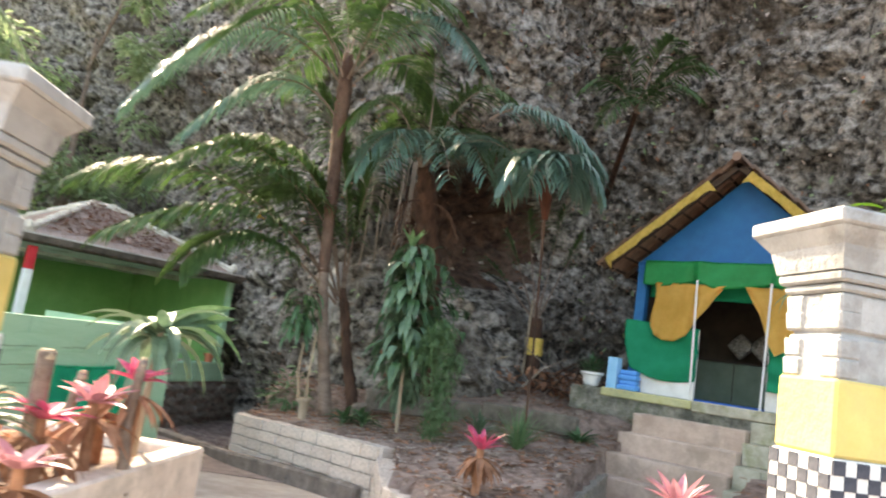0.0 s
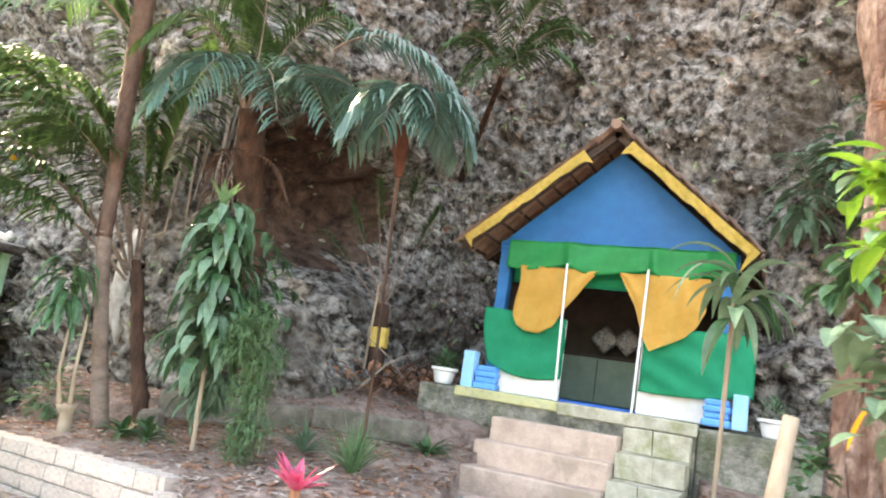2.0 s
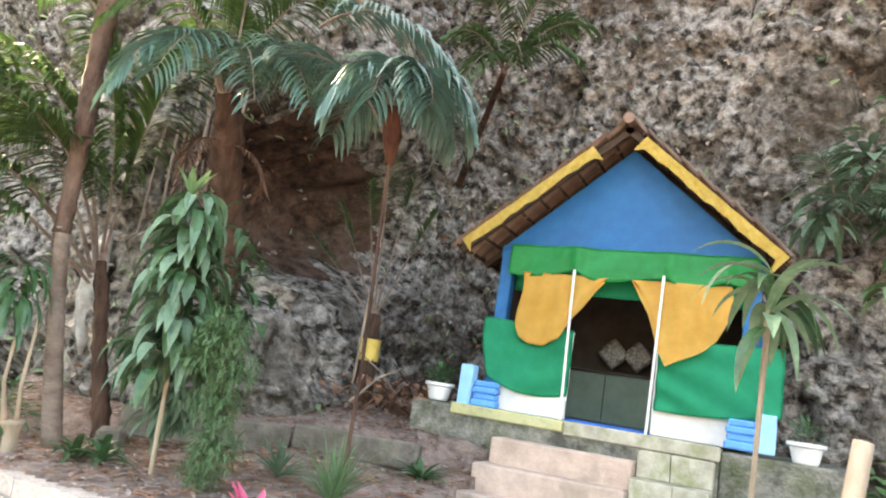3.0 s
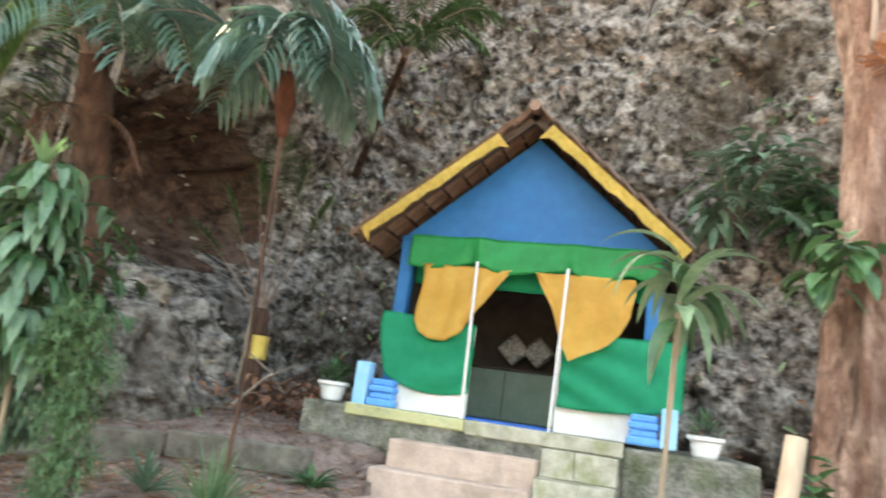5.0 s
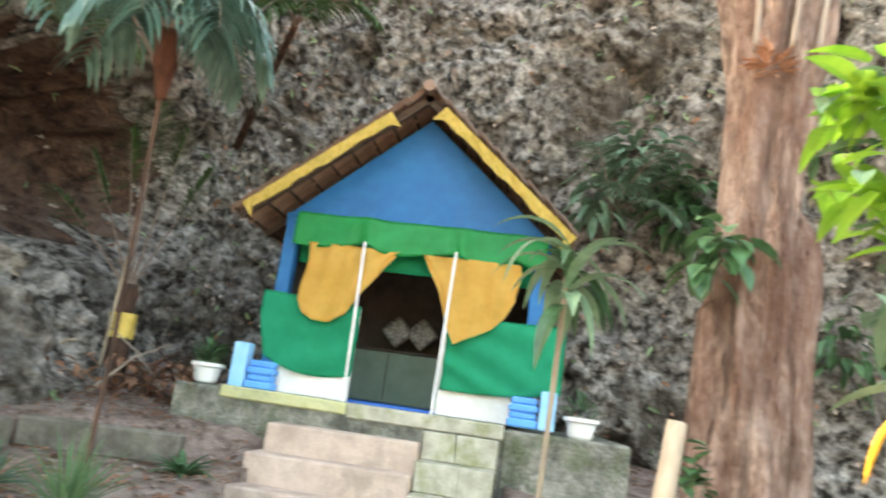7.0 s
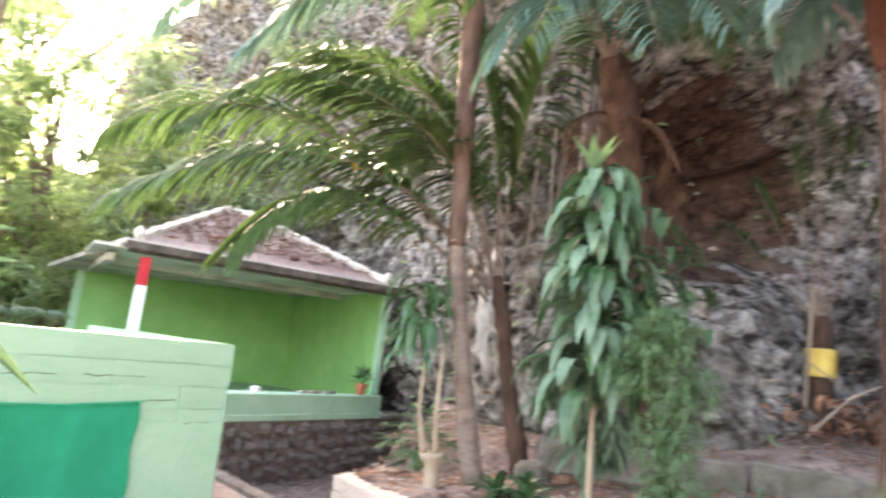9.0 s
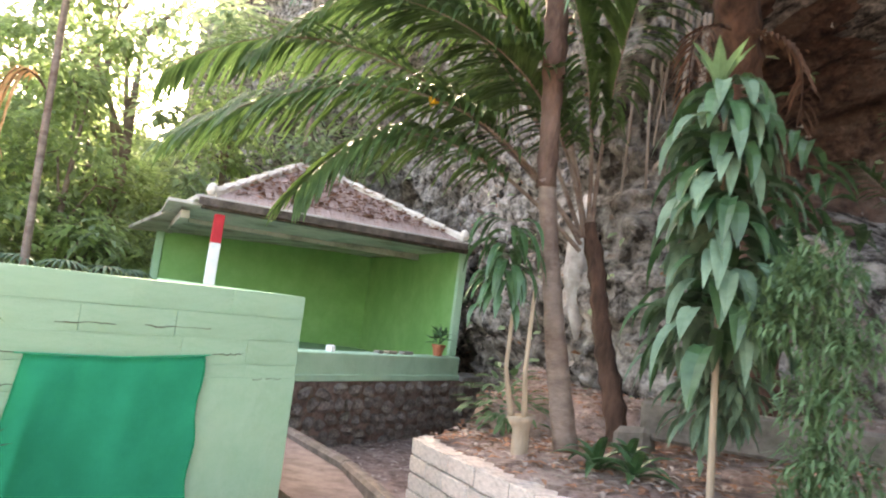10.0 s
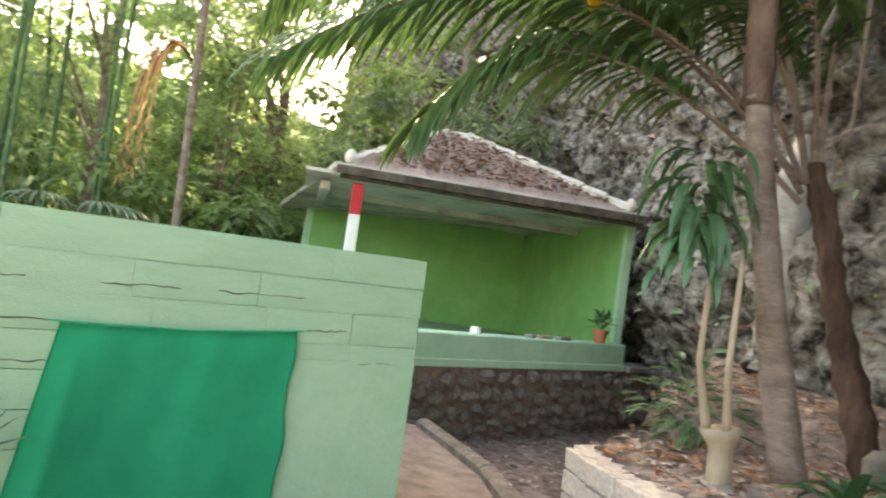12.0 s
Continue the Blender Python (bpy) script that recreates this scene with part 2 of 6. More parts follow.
def box(bm, x0, x1, y0, y1, z0, z1, bevel=0.0, wobble=0.0, seed=0):
    """An upright block with softened, slightly uneven edges."""
    r = bmesh.ops.create_cube(bm, size=1.0)
    vs = r["verts"]
    rng = random.Random(seed)
    for v in vs:
        v.co = Vector(((x0 + x1) / 2 + v.co.x * (x1 - x0), (y0 + y1) / 2 + v.co.y * (y1 - y0), (z0 + z1) / 2 + v.co.z * (z1 - z0)))
        if wobble:
            v.co += Vector([rng.uniform(-wobble, wobble) for _ in range(3)])
    if bevel:
        es = list({e for v in vs for e in v.link_edges})
        bmesh.ops.bevel(bm, geom=es, offset=bevel, segments=1, affect="EDGES")
    return bm


def block(*a, **k):
    return box(bmesh.new(), *a, **k)


def prism(points, z0, z1, bm=None):
    """An upright prism over a plan polygon."""
    bm = bm or bmesh.new()
    lo = [bm.verts.new((x, y, z0)) for x, y in points]
    hi = [bm.verts.new((x, y, z1)) for x, y in points]
    n = len(points)
    bm.faces.new(hi)
    bm.faces.new(lo[::-1])
    for i in range(n):
        bm.faces.new((lo[i], lo[(i + 1) % n], hi[(i + 1) % n], hi[i]))
    bmesh.ops.recalc_face_normals(bm, faces=bm.faces)
    return bm


def tube(bm, pts, radii, sides=8, lump=0.0, seed=0, cap=True, ridge=0.0):
    """A tapered tube along points; lump makes its skin uneven."""
    rings = []
    pts = [Vector(p) for p in pts]
    for i, p in enumerate(pts):
        d = (pts[min(i + 1, len(pts) - 1)] - pts[max(i - 1, 0)]).normalized()
        a = d.orthogonal().normalized() if abs(d.z) < 0.99 else Vector((1, 0, 0))
        side = Vector((1, 0, 0)) if abs(d.x) < 0.8 else Vector((0, 1, 0))
        a = (side - d * side.dot(d)).normalized()
        b = d.cross(a)
        ring = []
        for k in range(sides):
            t = 2 * math.pi * k / sides
            q = a * math.cos(t) + b * math.sin(t)
            r = radii[i] if not lump else radii[i] * (1 + lump * noise.noise(Vector((q.x * 2.2 + seed, q.y * 2.2, p.z * 1.5 + seed))))
            if ridge:
                r *= 1 + ridge * noise.noise(Vector((q.x * 5 + seed, q.y * 5, p.z * 0.5))) + ridge * 0.5 * noise.noise(Vector((q.x * 11, q.y * 11 + seed, p.z * 1.3)))
            ring.append(bm.verts.new(p + q * r))
        rings.append(ring)
    for r0, r1 in zip(rings, rings[1:]):
        for k in range(sides):
            bm.faces.new((r0[k], r0[(k + 1) % sides], r1[(k + 1) % sides], r1[k]))
    if cap:
        bm.faces.new(rings[-1])
        bm.faces.new(rings[0][::-1])
    return bm


def lathe(bm, profile, sides=24):
    """A turned body: (radius, height) rows."""
    rings = [[bm.verts.new((r * math.cos(2 * math.pi * k / sides), r * math.sin(2 * math.pi * k / sides), z)) for k in range(sides)] for r, z in profile]
    for r0, r1 in zip(rings, rings[1:]):
        for k in range(sides):
            bm.faces.new((r0[k], r0[(k + 1) % sides], r1[(k + 1) % sides], r1[k]))
    bm.faces.new(rings[0][::-1])
    bm.faces.new(rings[-1])
    return bm


def blade(bm, base, direction, length, width, droop, segs=5, fold=0.25, up=(0, 0, 1), tip=0.0, belly=0.45):
    """One leaf: a folded, drooping strip with a pointed tip."""
    d = Vector(direction).normalized()
    p = Vector(base)
    up = Vector(up)
    prev = None
    for i in range(segs + 1):
        t = i / segs
        w = width * (math.sin(math.pi * min(1, (0.12 + t * 0.88)) ** (0.69 / max(0.2, -math.log(belly) if belly < 1 else 0.69)))) if i < segs else tip
        w = max(w, tip)
        side = d.cross(up)
        side = side.normalized() if side.length > 0.05 else Vector((1, 0, 0))
        nrm = side.cross(d).normalized()
        row = (bm.verts.new(p - side * w / 2 + nrm * w * fold), bm.verts.new(p), bm.verts.new(p + side * w / 2 + nrm * w * fold))
        if prev:
            bm.faces.new((prev[0], prev[1], row[1], row[0]))
            bm.faces.new((prev[1], prev[2], row[2], row[1]))
        prev = row
        p = p + d * (length / segs)
        d = (d + Vector((0, 0, -1)) * droop / segs).normalized()
    return bm


def rosette(bm, n, length, width, rise, droop, seed=0, z=0.0, segs=5, fold=0.2, belly=0.45, start=0.02):
    rng = random.Random(seed)
    for i in range(n):
        a = i * 2.4 + rng.uniform(-0.3, 0.3)
        el = rise * (0.45 + 0.75 * i / max(1, n - 1)) + rng.uniform(-0.15, 0.15)
        d = Vector((math.cos(a) * math.cos(el), math.sin(a) * math.cos(el), math.sin(el)))
        blade(bm, (math.cos(a) * start, math.sin(a) * start, z), d, length * rng.uniform(0.75, 1.1), width * rng.uniform(0.8, 1.1), droop * rng.uniform(0.7, 1.3), segs, fold, belly=belly)
    return bm


def shared(name, me, parent, m):
    ob = new(name, me)
    ob.parent = parent
    ob.matrix_basis = m
    return ob


# ---- ground ----
BED = [(-2.32, 7.43), (-0.32, 5.82), (-0.2, 4.8), (0.35, 3.95), (0.95, 4.5), (1.6, 6.6), (1.7, 7.3), (3.4, 9.5), (3.0, 14.0), (-4.0, 14.0), (-2.4, 9.0)]
RIGHT_BED = [(1.75, 1.3), (1.5, 3.0), (2.1, 4.6), (2.85, 6.1), (3.6, 6.4), (4.6, 9.0), (14.0, 12.0), (16.0, 0.0), (4.0, -1.0)]


def inside(poly, x, y):
    c, j = False, len(poly) - 1
    for i in range(len(poly)):
        (xi, yi), (xj, yj) = poly[i], poly[j]
        if (yi > y) != (yj > y) and x < (xj - xi) * (y - yi) / (yj - yi) + xi:
            c = not c
        j = i
    return c


def bed_height(x, y):
    z = 0.40 + 0.10 * (x + 1.5) * (1 if x < 0.6 else 0) + (0.21 if x >= 0.6 else 0) + 0.05 * max(0, y - 6.2)
    z -= 0.14 * max(0, 5.5 - y)
    if y > 8.0:
        z += min(0.2, (y - 8.0) * 0.8) + 0.04 * (y - 8.0)
    return z


def ground_height(x, y):
    n = 0.03 * noise.noise(Vector((x * 1.7, y * 1.7, 0))) + 0.015 * noise.noise(Vector((x * 6, y * 6, 3)))
    if inside(BED, x, y):
        return bed_height(x, y) + n
    if inside(RIGHT_BED, x, y):
        return 0.42 + 0.09 * max(0, y - 3.0) + n
    d = max(0.0, min(1.0, (-3.0 - x + 0.8 * (y - 7.6)) / 0.9)) if y > 7.0 and x > -5.2 else 0.0
    far = max(0.0, -x - 7.0)
    path_drop = 0.2 * max(0.0, min(1.0, (y - 4.0) / 2.5)) if x < 1.0 else 0.0
    return -0.03 - path_drop * (1 - d) - 0.42 * d * min(1, max(0, (y - 7.3))) + (n if d > 0 or x < -5 else 0) + min(1.2, 0.12 * far) * (1 if y > 4 else 0)


def axis(lo, hi, far):
    fine = [lo + i * 0.1 for i in range(int((hi - lo) / 0.1) + 1)]
    step, out = 0.3, []
    v = 0.0
    while v < far:
        v += step
        step *= 1.35
        out.append(v)
    return [lo - q for q in out[::-1]] + fine + [hi + q for q in out]


xs, ys = axis(-7.0, 7.5, 300), axis(-2.0, 13.0, 300)
gv = [(x, y, ground_height(x, y)) for y in ys for x in xs]
w = len(xs)
gf = [(j * w + i, j * w + i + 1, (j + 1) * w + i + 1, (j + 1) * w + i) for j in range(len(ys) - 1) for i in range(w - 1)]
me = bpy.data.meshes.new("ground")
me.from_pydata(gv, [], gf)
me.materials.append(SOIL)
me.polygons.foreach_set("use_smooth", [True] * len(gf))
tagged(new("ground", me), "brown leaf-strewn soil with raised planting beds", "ground", kind="structure")

pv = bmesh.new()
prism([(-1.0, -6.0), (1.5, -6.0), (1.5, 3.0), (2.05, 4.6), (2.8, 6.1), (1.65, 7.0), (1.5, 6.6), (0.9, 4.55), (0.35, 4.05), (-0.28, 4.8), (-0.42, 5.75), (-1.4, 6.5), (-2.2, 7.05), (-3.3, 8.03), (-4.5, 8.7), (-5.6, 8.3), (-2.93, 6.9), (-3.5, 3.6), (-1.05, 3.45)], -0.4, 0.03, pv)
bmesh.ops.triangulate(pv, faces=pv.faces)
bmesh.ops.subdivide_edges(pv, edges=pv.edges, cuts=3, use_grid_fill=True)
for v in pv.verts:
    if v.co.z > 0:
        v.co.z = 0.03 - 0.15 * max(0.0, min(1.0, (v.co.y - 4.3) / 2.6)) * (1 if v.co.x < 0.6 else 0)
tagged(part("pavement", pv, CONCRETE), "worn pale concrete footpath dusted with soil", "path", kind="structure")

dp = prism([(-1.35, 6.44), (-2.2, 6.98), (-3.3, 7.96), (-4.5, 8.64), (-5.5, 8.28), (-2.93, 6.95), (-2.93, 6.2), (-2.3, 6.3)], -0.3, 0.0)
bmesh.ops.triangulate(dp, faces=dp.faces)
bmesh.ops.subdivide_edges(dp, edges=dp.edges, cuts=3, use_grid_fill=True)
for v in dp.verts:
    if v.co.z > -0.1:
        v.co.z = 0.038 - 0.15 * max(0.0, min(1.0, (v.co.y - 4.3) / 2.6))
tagged(part("path_end", dp, DIRT), "brown dust-covered end of the footpath", "path", kind="structure")


# ---- cliff ----
CLIFF = [(16.0, -6.0), (12.5, 2.5), (9.2, 6.6), (6.6, 9.2), (4.6, 11.2), (3.1, 12.7), (1.7, 13.1), (0.4, 10.9), (-0.8, 9.6), (-1.9, 9.5), (-3.0, 10.8), (-4.4, 12.9), (-6.2, 15.3), (-9.5, 18.0), (-15.0, 20.0), (-24.0, 24.0)]


def along(poly, s):
    s *= len(poly) - 1
    i = min(int(s), len(poly) - 2)
    f = s - i
    p = [Vector(poly[max(0, min(len(poly) - 1, k))]) for k in (i - 1, i, i + 1, i + 2)]
    return 0.5 * ((2 * p[1]) + (p[2] - p[0]) * f + (2 * p[0] - 5 * p[1] + 4 * p[2] - p[3]) * f * f + (3 * p[1] - p[0] - 3 * p[2] + p[3]) * f ** 3)


CLIFF_U, CLIFF_H = 900, 300


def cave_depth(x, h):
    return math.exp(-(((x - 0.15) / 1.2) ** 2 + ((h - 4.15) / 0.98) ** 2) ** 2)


def cliff_point(u, h):
    """u along the foot from 0 to 1, h height in metres."""
    p = along(CLIFF, u)
    t = (along(CLIFF, min(1, u + 0.004)) - along(CLIFF, max(0, u - 0.004))).normalized()
    out = Vector((-t.y, t.x))
    q = Vector((p.x * 0.9, p.y * 0.9, h * 0.9))
    d = 0.4 * noise.noise(q * 0.5) + 0.26 * noise.noise(q * 1.2 + Vector((7, 0, 0)))
    d += 0.17 * noise.noise(q * 3.0 + Vector((2, 5, 0))) + 0.13 * abs(noise.noise(q * 5.5)) + 0.08 * noise.noise(q * 10) + 0.05 * noise.noise(q * 19)
    c = max(0, noise.noise(q * 1.9 + Vector((0, 9, 4))) - 0.2)
    d -= 0.9 * c
    d += 0.035 * h if h > 4 else 0.14 * 1
    d -= 2.1 * cave_depth(p.x, h)
    d += 1.25 * math.exp(-(((p.x + 0.45) / 0.95) ** 2)) * max(0.0, min(1.0, (3.1 - h) / 1.3))
    d += 0.55 * math.exp(-(((p.x + 0.2) / 1.4) ** 2)) * max(0.0, min(1.0, (h - 5.2) / 1.0)) * max(0.0, min(1.0, (7.5 - h) / 1.5))
    low = math.exp(-(((p.x + 3.6) / 1.0) ** 2 + ((h - 0.6) / 0.7) ** 2))
    d -= 1.2 * low
    return Vector((p.x + out.x * d, p.y + out.y * d, h - 0.6 + 0.12 * noise.noise(q * 2.7 + Vector((3, 3, 3)))))


cv = [cliff_point(i / CLIFF_U, 13.0 * j / CLIFF_H) for j in range(CLIFF_H + 1) for i in range(CLIFF_U + 1)]
w = CLIFF_U + 1
cf = [(j * w + i, (j + 1) * w + i, (j + 1) * w + i + 1, j * w + i + 1) for j in range(CLIFF_H) for i in range(CLIFF_U)]
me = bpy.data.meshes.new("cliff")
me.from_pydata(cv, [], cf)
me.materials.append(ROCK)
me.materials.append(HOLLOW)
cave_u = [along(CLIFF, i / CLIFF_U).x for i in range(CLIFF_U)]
# Faces in the hollow take the brown with the painted shade.
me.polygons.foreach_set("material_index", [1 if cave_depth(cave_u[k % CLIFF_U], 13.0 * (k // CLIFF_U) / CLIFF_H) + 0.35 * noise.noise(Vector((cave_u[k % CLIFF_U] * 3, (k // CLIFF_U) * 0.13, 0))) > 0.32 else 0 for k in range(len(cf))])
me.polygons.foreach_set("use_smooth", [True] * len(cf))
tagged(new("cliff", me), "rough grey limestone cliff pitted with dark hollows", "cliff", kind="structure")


# ---- blue shrine ----
SHRINE = pose(3.162, 7.93, 1.272, 0, 0, -33.4)
shrine = thing("shrine", "small blue wooden shrine under a clay tile gable, draped in cloth", "shrine", SHRINE)
for sx in (-1, 1):
    part("corner_post", block(1.17 * sx - 0.065, 1.17 * sx + 0.065, -0.03, 0.1, 0, 1.605, 0.01), BLUE, shrine)
    part("rear_post", block(1.17 * sx - 0.065, 1.17 * sx + 0.065, 1.75, 1.88, 0, 1.605, 0.01), BLUE, shrine)
    # Side walls closed nearly to the beam to keep the interior dark.
    part("side_wall", block(1.17 * sx - 0.03, 1.17 * sx + 0.03, 0.1, 1.75, 0, 1.52, 0.005), INNER, shrine, "boarded side wall in a shade-dark colour")
part("rear_wall", block(-1.1, 1.1, 1.78, 1.84, 0, 1.6), INNER, shrine, "boarded rear wall in a shade-dark colour")
part("front_beam", block(-1.25, 1.25, -0.02, 0.08, 1.525, 1.665, 0.01), BLUE, shrine)
g = bmesh.new()
for y in (0.0, 0.05):
    vs = [g.verts.new((x, y, z)) for x, z in ((-1.22, 1.667), (1.22, 1.667), (0, 2.715))]
fr, bk = list(g.verts)[:3], list(g.verts)[3:]
g.faces.new(fr)
g.faces.new(bk[::-1])
for i in range(3):
    g.faces.new((fr[i], bk[i], bk[(i + 1) % 3], fr[(i + 1) % 3]))
part("gable", g, BLUE, shrine, "plain blue triangular gable board")
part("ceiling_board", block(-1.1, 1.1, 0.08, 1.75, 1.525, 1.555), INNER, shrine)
for x0, x1, nm in ((-1.08, -0.4, "low_wall"), (0.4, 1.1, "low_wall")):
    part(nm, block(x0, x1, -0.02, 0.05, 0, 0.85, 0.008), WHITE, shrine, "white painted low front wall")
for x in (-0.42, 0.42):
    b = bmesh.new()
    tube(b, [(x * 0.93, -0.16, 0), (x - 0.005, -0.15, 1.43)], [0.013, 0.013], 8)
    part("door_pole", b, PLASTIC, shrine, "thin white pole")


def roof_side(sx):
    """Half of the gable roof, built of overlapping rows of clay tiles on battens."""
    rise, run = (1.33, 1.64) if sx < 0 else (1.25, 1.46)
    slope = math.atan2(rise, run)
    ln = math.hypot(rise, run)
    side = new("roof_slope")
    side.parent = shrine
    rows, cols = 9, 13
    tile = bmesh.new()
    ny = 6
    wt, lt = 2.62 / cols, ln / (rows + 0.18)
    top, bot = [], []
    for a in (0, 1):
        for k in range(ny + 1):
            yy = (k / ny - 0.5) * wt * 1.06
            zz = 0.022 * math.sin(2 * math.pi * k / ny)
            top.append(tile.verts.new((a * lt * 1.18, yy, zz + 0.022 - a * 0.028)))
            bot.append(tile.verts.new((a * lt * 1.18, yy, zz + 0.008 - a * 0.028)))
    n1 = ny + 1
    for k in range(ny):
        tile.faces.new((top[k], top[n1 + k], top[n1 + k + 1], top[k + 1]))
        tile.faces.new((bot[k], bot[k + 1], bot[n1 + k + 1], bot[n1 + k]))
    tile.faces.new([top[k] for k in range(n1)] + [bot[k] for k in range(ny, -1, -1)])
    tile.faces.new([top[n1 + k] for k in range(ny, -1, -1)] + [bot[n1 + k] for k in range(n1)])
    me = finish(tile, "roof_tile", TILE)
    base = Matrix.Translation((0, 0, 2.88)) @ Matrix.Rotation(0 if sx > 0 else math.pi, 4, "Z") @ Matrix.Rotation(slope, 4, "Y")
    rng = random.Random(5 + sx)
    for r in range(rows):
        for c in range(cols):
            yy = (-0.42 + (c + 0.5) * wt) * (1 if sx > 0 else -1)
            shared("roof_tile", me, side, base @ Matrix.Translation((r * lt, yy, rng.uniform(0, 0.012))) @ Matrix.Rotation(rng.uniform(-0.025, 0.025), 4, "Z"))
    y0, y1 = (-0.4, 2.15) if sx > 0 else (-2.15, 0.4)
    bt = finish(block(-0.015, 0.015, y0, y1, -0.03, -0.008), "batten", DARKWOOD)
    for r in range(rows + 1):
        shared("batten", bt, side, base @ Matrix.Translation((r * lt, 0, 0)))
    rm = finish(block(0.02, ln - 0.02, -0.025, 0.025, -0.1, -0.032), "rafter", DARKWOOD)
    for yy in (-0.3, 0.4, 1.1, 1.8):
        shared("rafter", rm, side, base @ Matrix.Translation((0, yy * (1 if sx > 0 else -1), 0)))
    return base, ln


for sx in (-1, 1):
    base, ln = roof_side(sx)
    # satin strip along the verge
    f = bmesh.new()
    yv = -0.445 * (1 if sx > 0 else -1)
    n = 26
    rows = []
    for i in range(n + 1):
        t = 0.2 + 0.74 * i / n if sx < 0 else 0.14 + 0.86 * i / n
        sag = 0.1 + 0.004 * math.sin(i * 2.1) + 0.008 * math.sin(i * 0.7)
        if i == 0 or i == n:
            sag += 0.17 if i == n and sx > 0 else 0.08
        wob = 0.006 * math.sin(i * 1.7) * (1 if sx > 0 else -1)
        rows.append([f.verts.new((t * ln, yv + o, z)) for o, z in ((wob, -0.03), (-wob, -0.03 - sag * 0.5), (wob * 2, -0.03 - sag))])
    for p, q in zip(rows, rows[1:]):
        for k in range(2):
            f.faces.new((p[k], q[k], q[k + 1], p[k + 1]))
    bmesh.ops.solidify(f, geom=f.faces, thickness=0.006)
    f.transform(base)
    part("verge_cloth", f, CLOTH_FRINGE, shrine, "crumpled yellow cloth strip along the roof edge")
ridge = bmesh.new()
for i in range(8):
    tube(ridge, [(0, -0.46 + i * 0.33, 2.87), (0, -0.1 + i * 0.33, 2.885)], [0.055, 0.045], 8)
part("ridge_tiles", ridge, TILE, shrine)


def drape(name, mat, fn, nx, nz, label, parent, thick=0.008):
    """A hanging cloth over the unit square by fn(a, b) -> place; b runs down."""
    bm = bmesh.new()
    g = [[bm.verts.new(fn(i / nx, j / nz)) for i in range(nx + 1)] for j in range(nz + 1)]
    for j in range(nz):
        for i in range(nx):
            bm.faces.new((g[j][i], g[j + 1][i], g[j + 1][i + 1], g[j][i + 1]))
    bmesh.ops.solidify(bm, geom=bm.faces, thickness=thick)
    return part(name, bm, mat, parent, label, smooth=True)


def valance(a, b):
    x = -1.12 + 2.34 * a
    gather = math.exp(-((a - 0.29) / 0.05) ** 2) + math.exp(-((a - 0.66) / 0.05) ** 2) + 0.6 * math.exp(-((a - 0.88) / 0.04) ** 2)
    drop = 0.31 - 0.045 * gather + 0.02 * math.sin(a * 19)
    fold = 0.02 * math.sin(a * 66) * (0.12 + gather) * (0.35 + b) + 0.008 * math.sin(a * 27 + 4 * b) + 0.045 * gather * (1 - 0.6 * b)
    return (x, -0.075 - fold - 0.03 * b, 1.67 - drop * b)


drape("valance", CLOTH_SHINY, valance, 90, 10, "shiny green satin valance", shrine)


def curtain(sx):
    """Sheet gathered beside the pole: straight outer fall, inner edge swept up to the lintel."""
    xs_, zs_ = ((-0.95, -0.9, -0.78, -0.62, -0.5, -0.42, -0.3, -0.1), (0.88, 0.77, 0.715, 0.71, 0.8, 0.95, 1.14, 1.42)) if sx < 0 else ((1.0, 0.92, 0.82, 0.66, 0.5, 0.42, 0.3, 0.12), (1.1, 0.94, 0.83, 0.74, 0.66, 0.8, 1.12, 1.42))

    def fn(a, b):
        x = xs_[0] + (xs_[-1] - xs_[0]) * a
        low = float(np.interp(x, xs_ if sx < 0 else xs_[::-1], zs_ if sx < 0 else zs_[::-1]))
        belly = math.exp(-((x - (-0.66 if sx < 0 else 0.58)) / 0.25) ** 2)
        y = -0.112 - 0.012 * math.sin(a * 30 + 2.5 * b * (1 - a)) * (0.5 + 0.8 * b) - 0.05 * belly * b * b + 0.01 * math.sin(b * 7 + a * 9)
        return (x + 0.015 * math.sin(b * 5) * (1 - a), y, 1.385 - (1.385 - low + 0.045) * b)
    return fn


for sx in (-1, 1):
    drape("curtain", CLOTH_YELLOW, curtain(sx), 44, 26, "mustard yellow curtain gathered at the pole", shrine)


def skirt_left(a, b):
    x = -1.3 + 0.92 * a
    z = 0.9 - 0.05 * a - (0.6 + 0.09 * math.sin(math.pi * min(1, a * 0.9)) ) * b
    x += 0.1 * b * b * (1 - a) ** 2
    return (x, -0.06 - 0.02 * math.sin(9 * a + 4 * b) - 0.015 * math.sin(b * 14 + a * 5) * a - 0.03 * (1 - a) ** 2, z)


def skirt_right(a, b):
    x = 0.42 + 1.04 * a
    z = 0.86 + 0.03 * a - (0.64 - 0.05 * a) * b - 0.03 * math.sin(math.pi * a) * b
    return (x, -0.07 - 0.018 * math.sin(6 * a - 18 * b * (1 - 0.5 * a)) * (1 - 0.6 * a) - 0.012 * math.sin(5 * a), z)


drape("wall_cloth", CLOTH_GREEN, skirt_left, 30, 24, "green cloth hung over the low wall", shrine)
drape("wall_cloth", CLOTH_GREEN, skirt_right, 34, 24, "creased green cloth hung over the low wall", shrine)
drape("back_valance", CLOTH_GREEN, lambda a, b: (-1.1 + 2.2 * a, 0.12 + 0.012 * math.sin(a * 40), 1.525 - 0.3 * b), 50, 6, "dark green inner valance", shrine)
part("floor_mat", block(-1.08, 1.08, 0.06, 1.74, 0.0, 0.02), TARP, shrine, "blue floor mat")
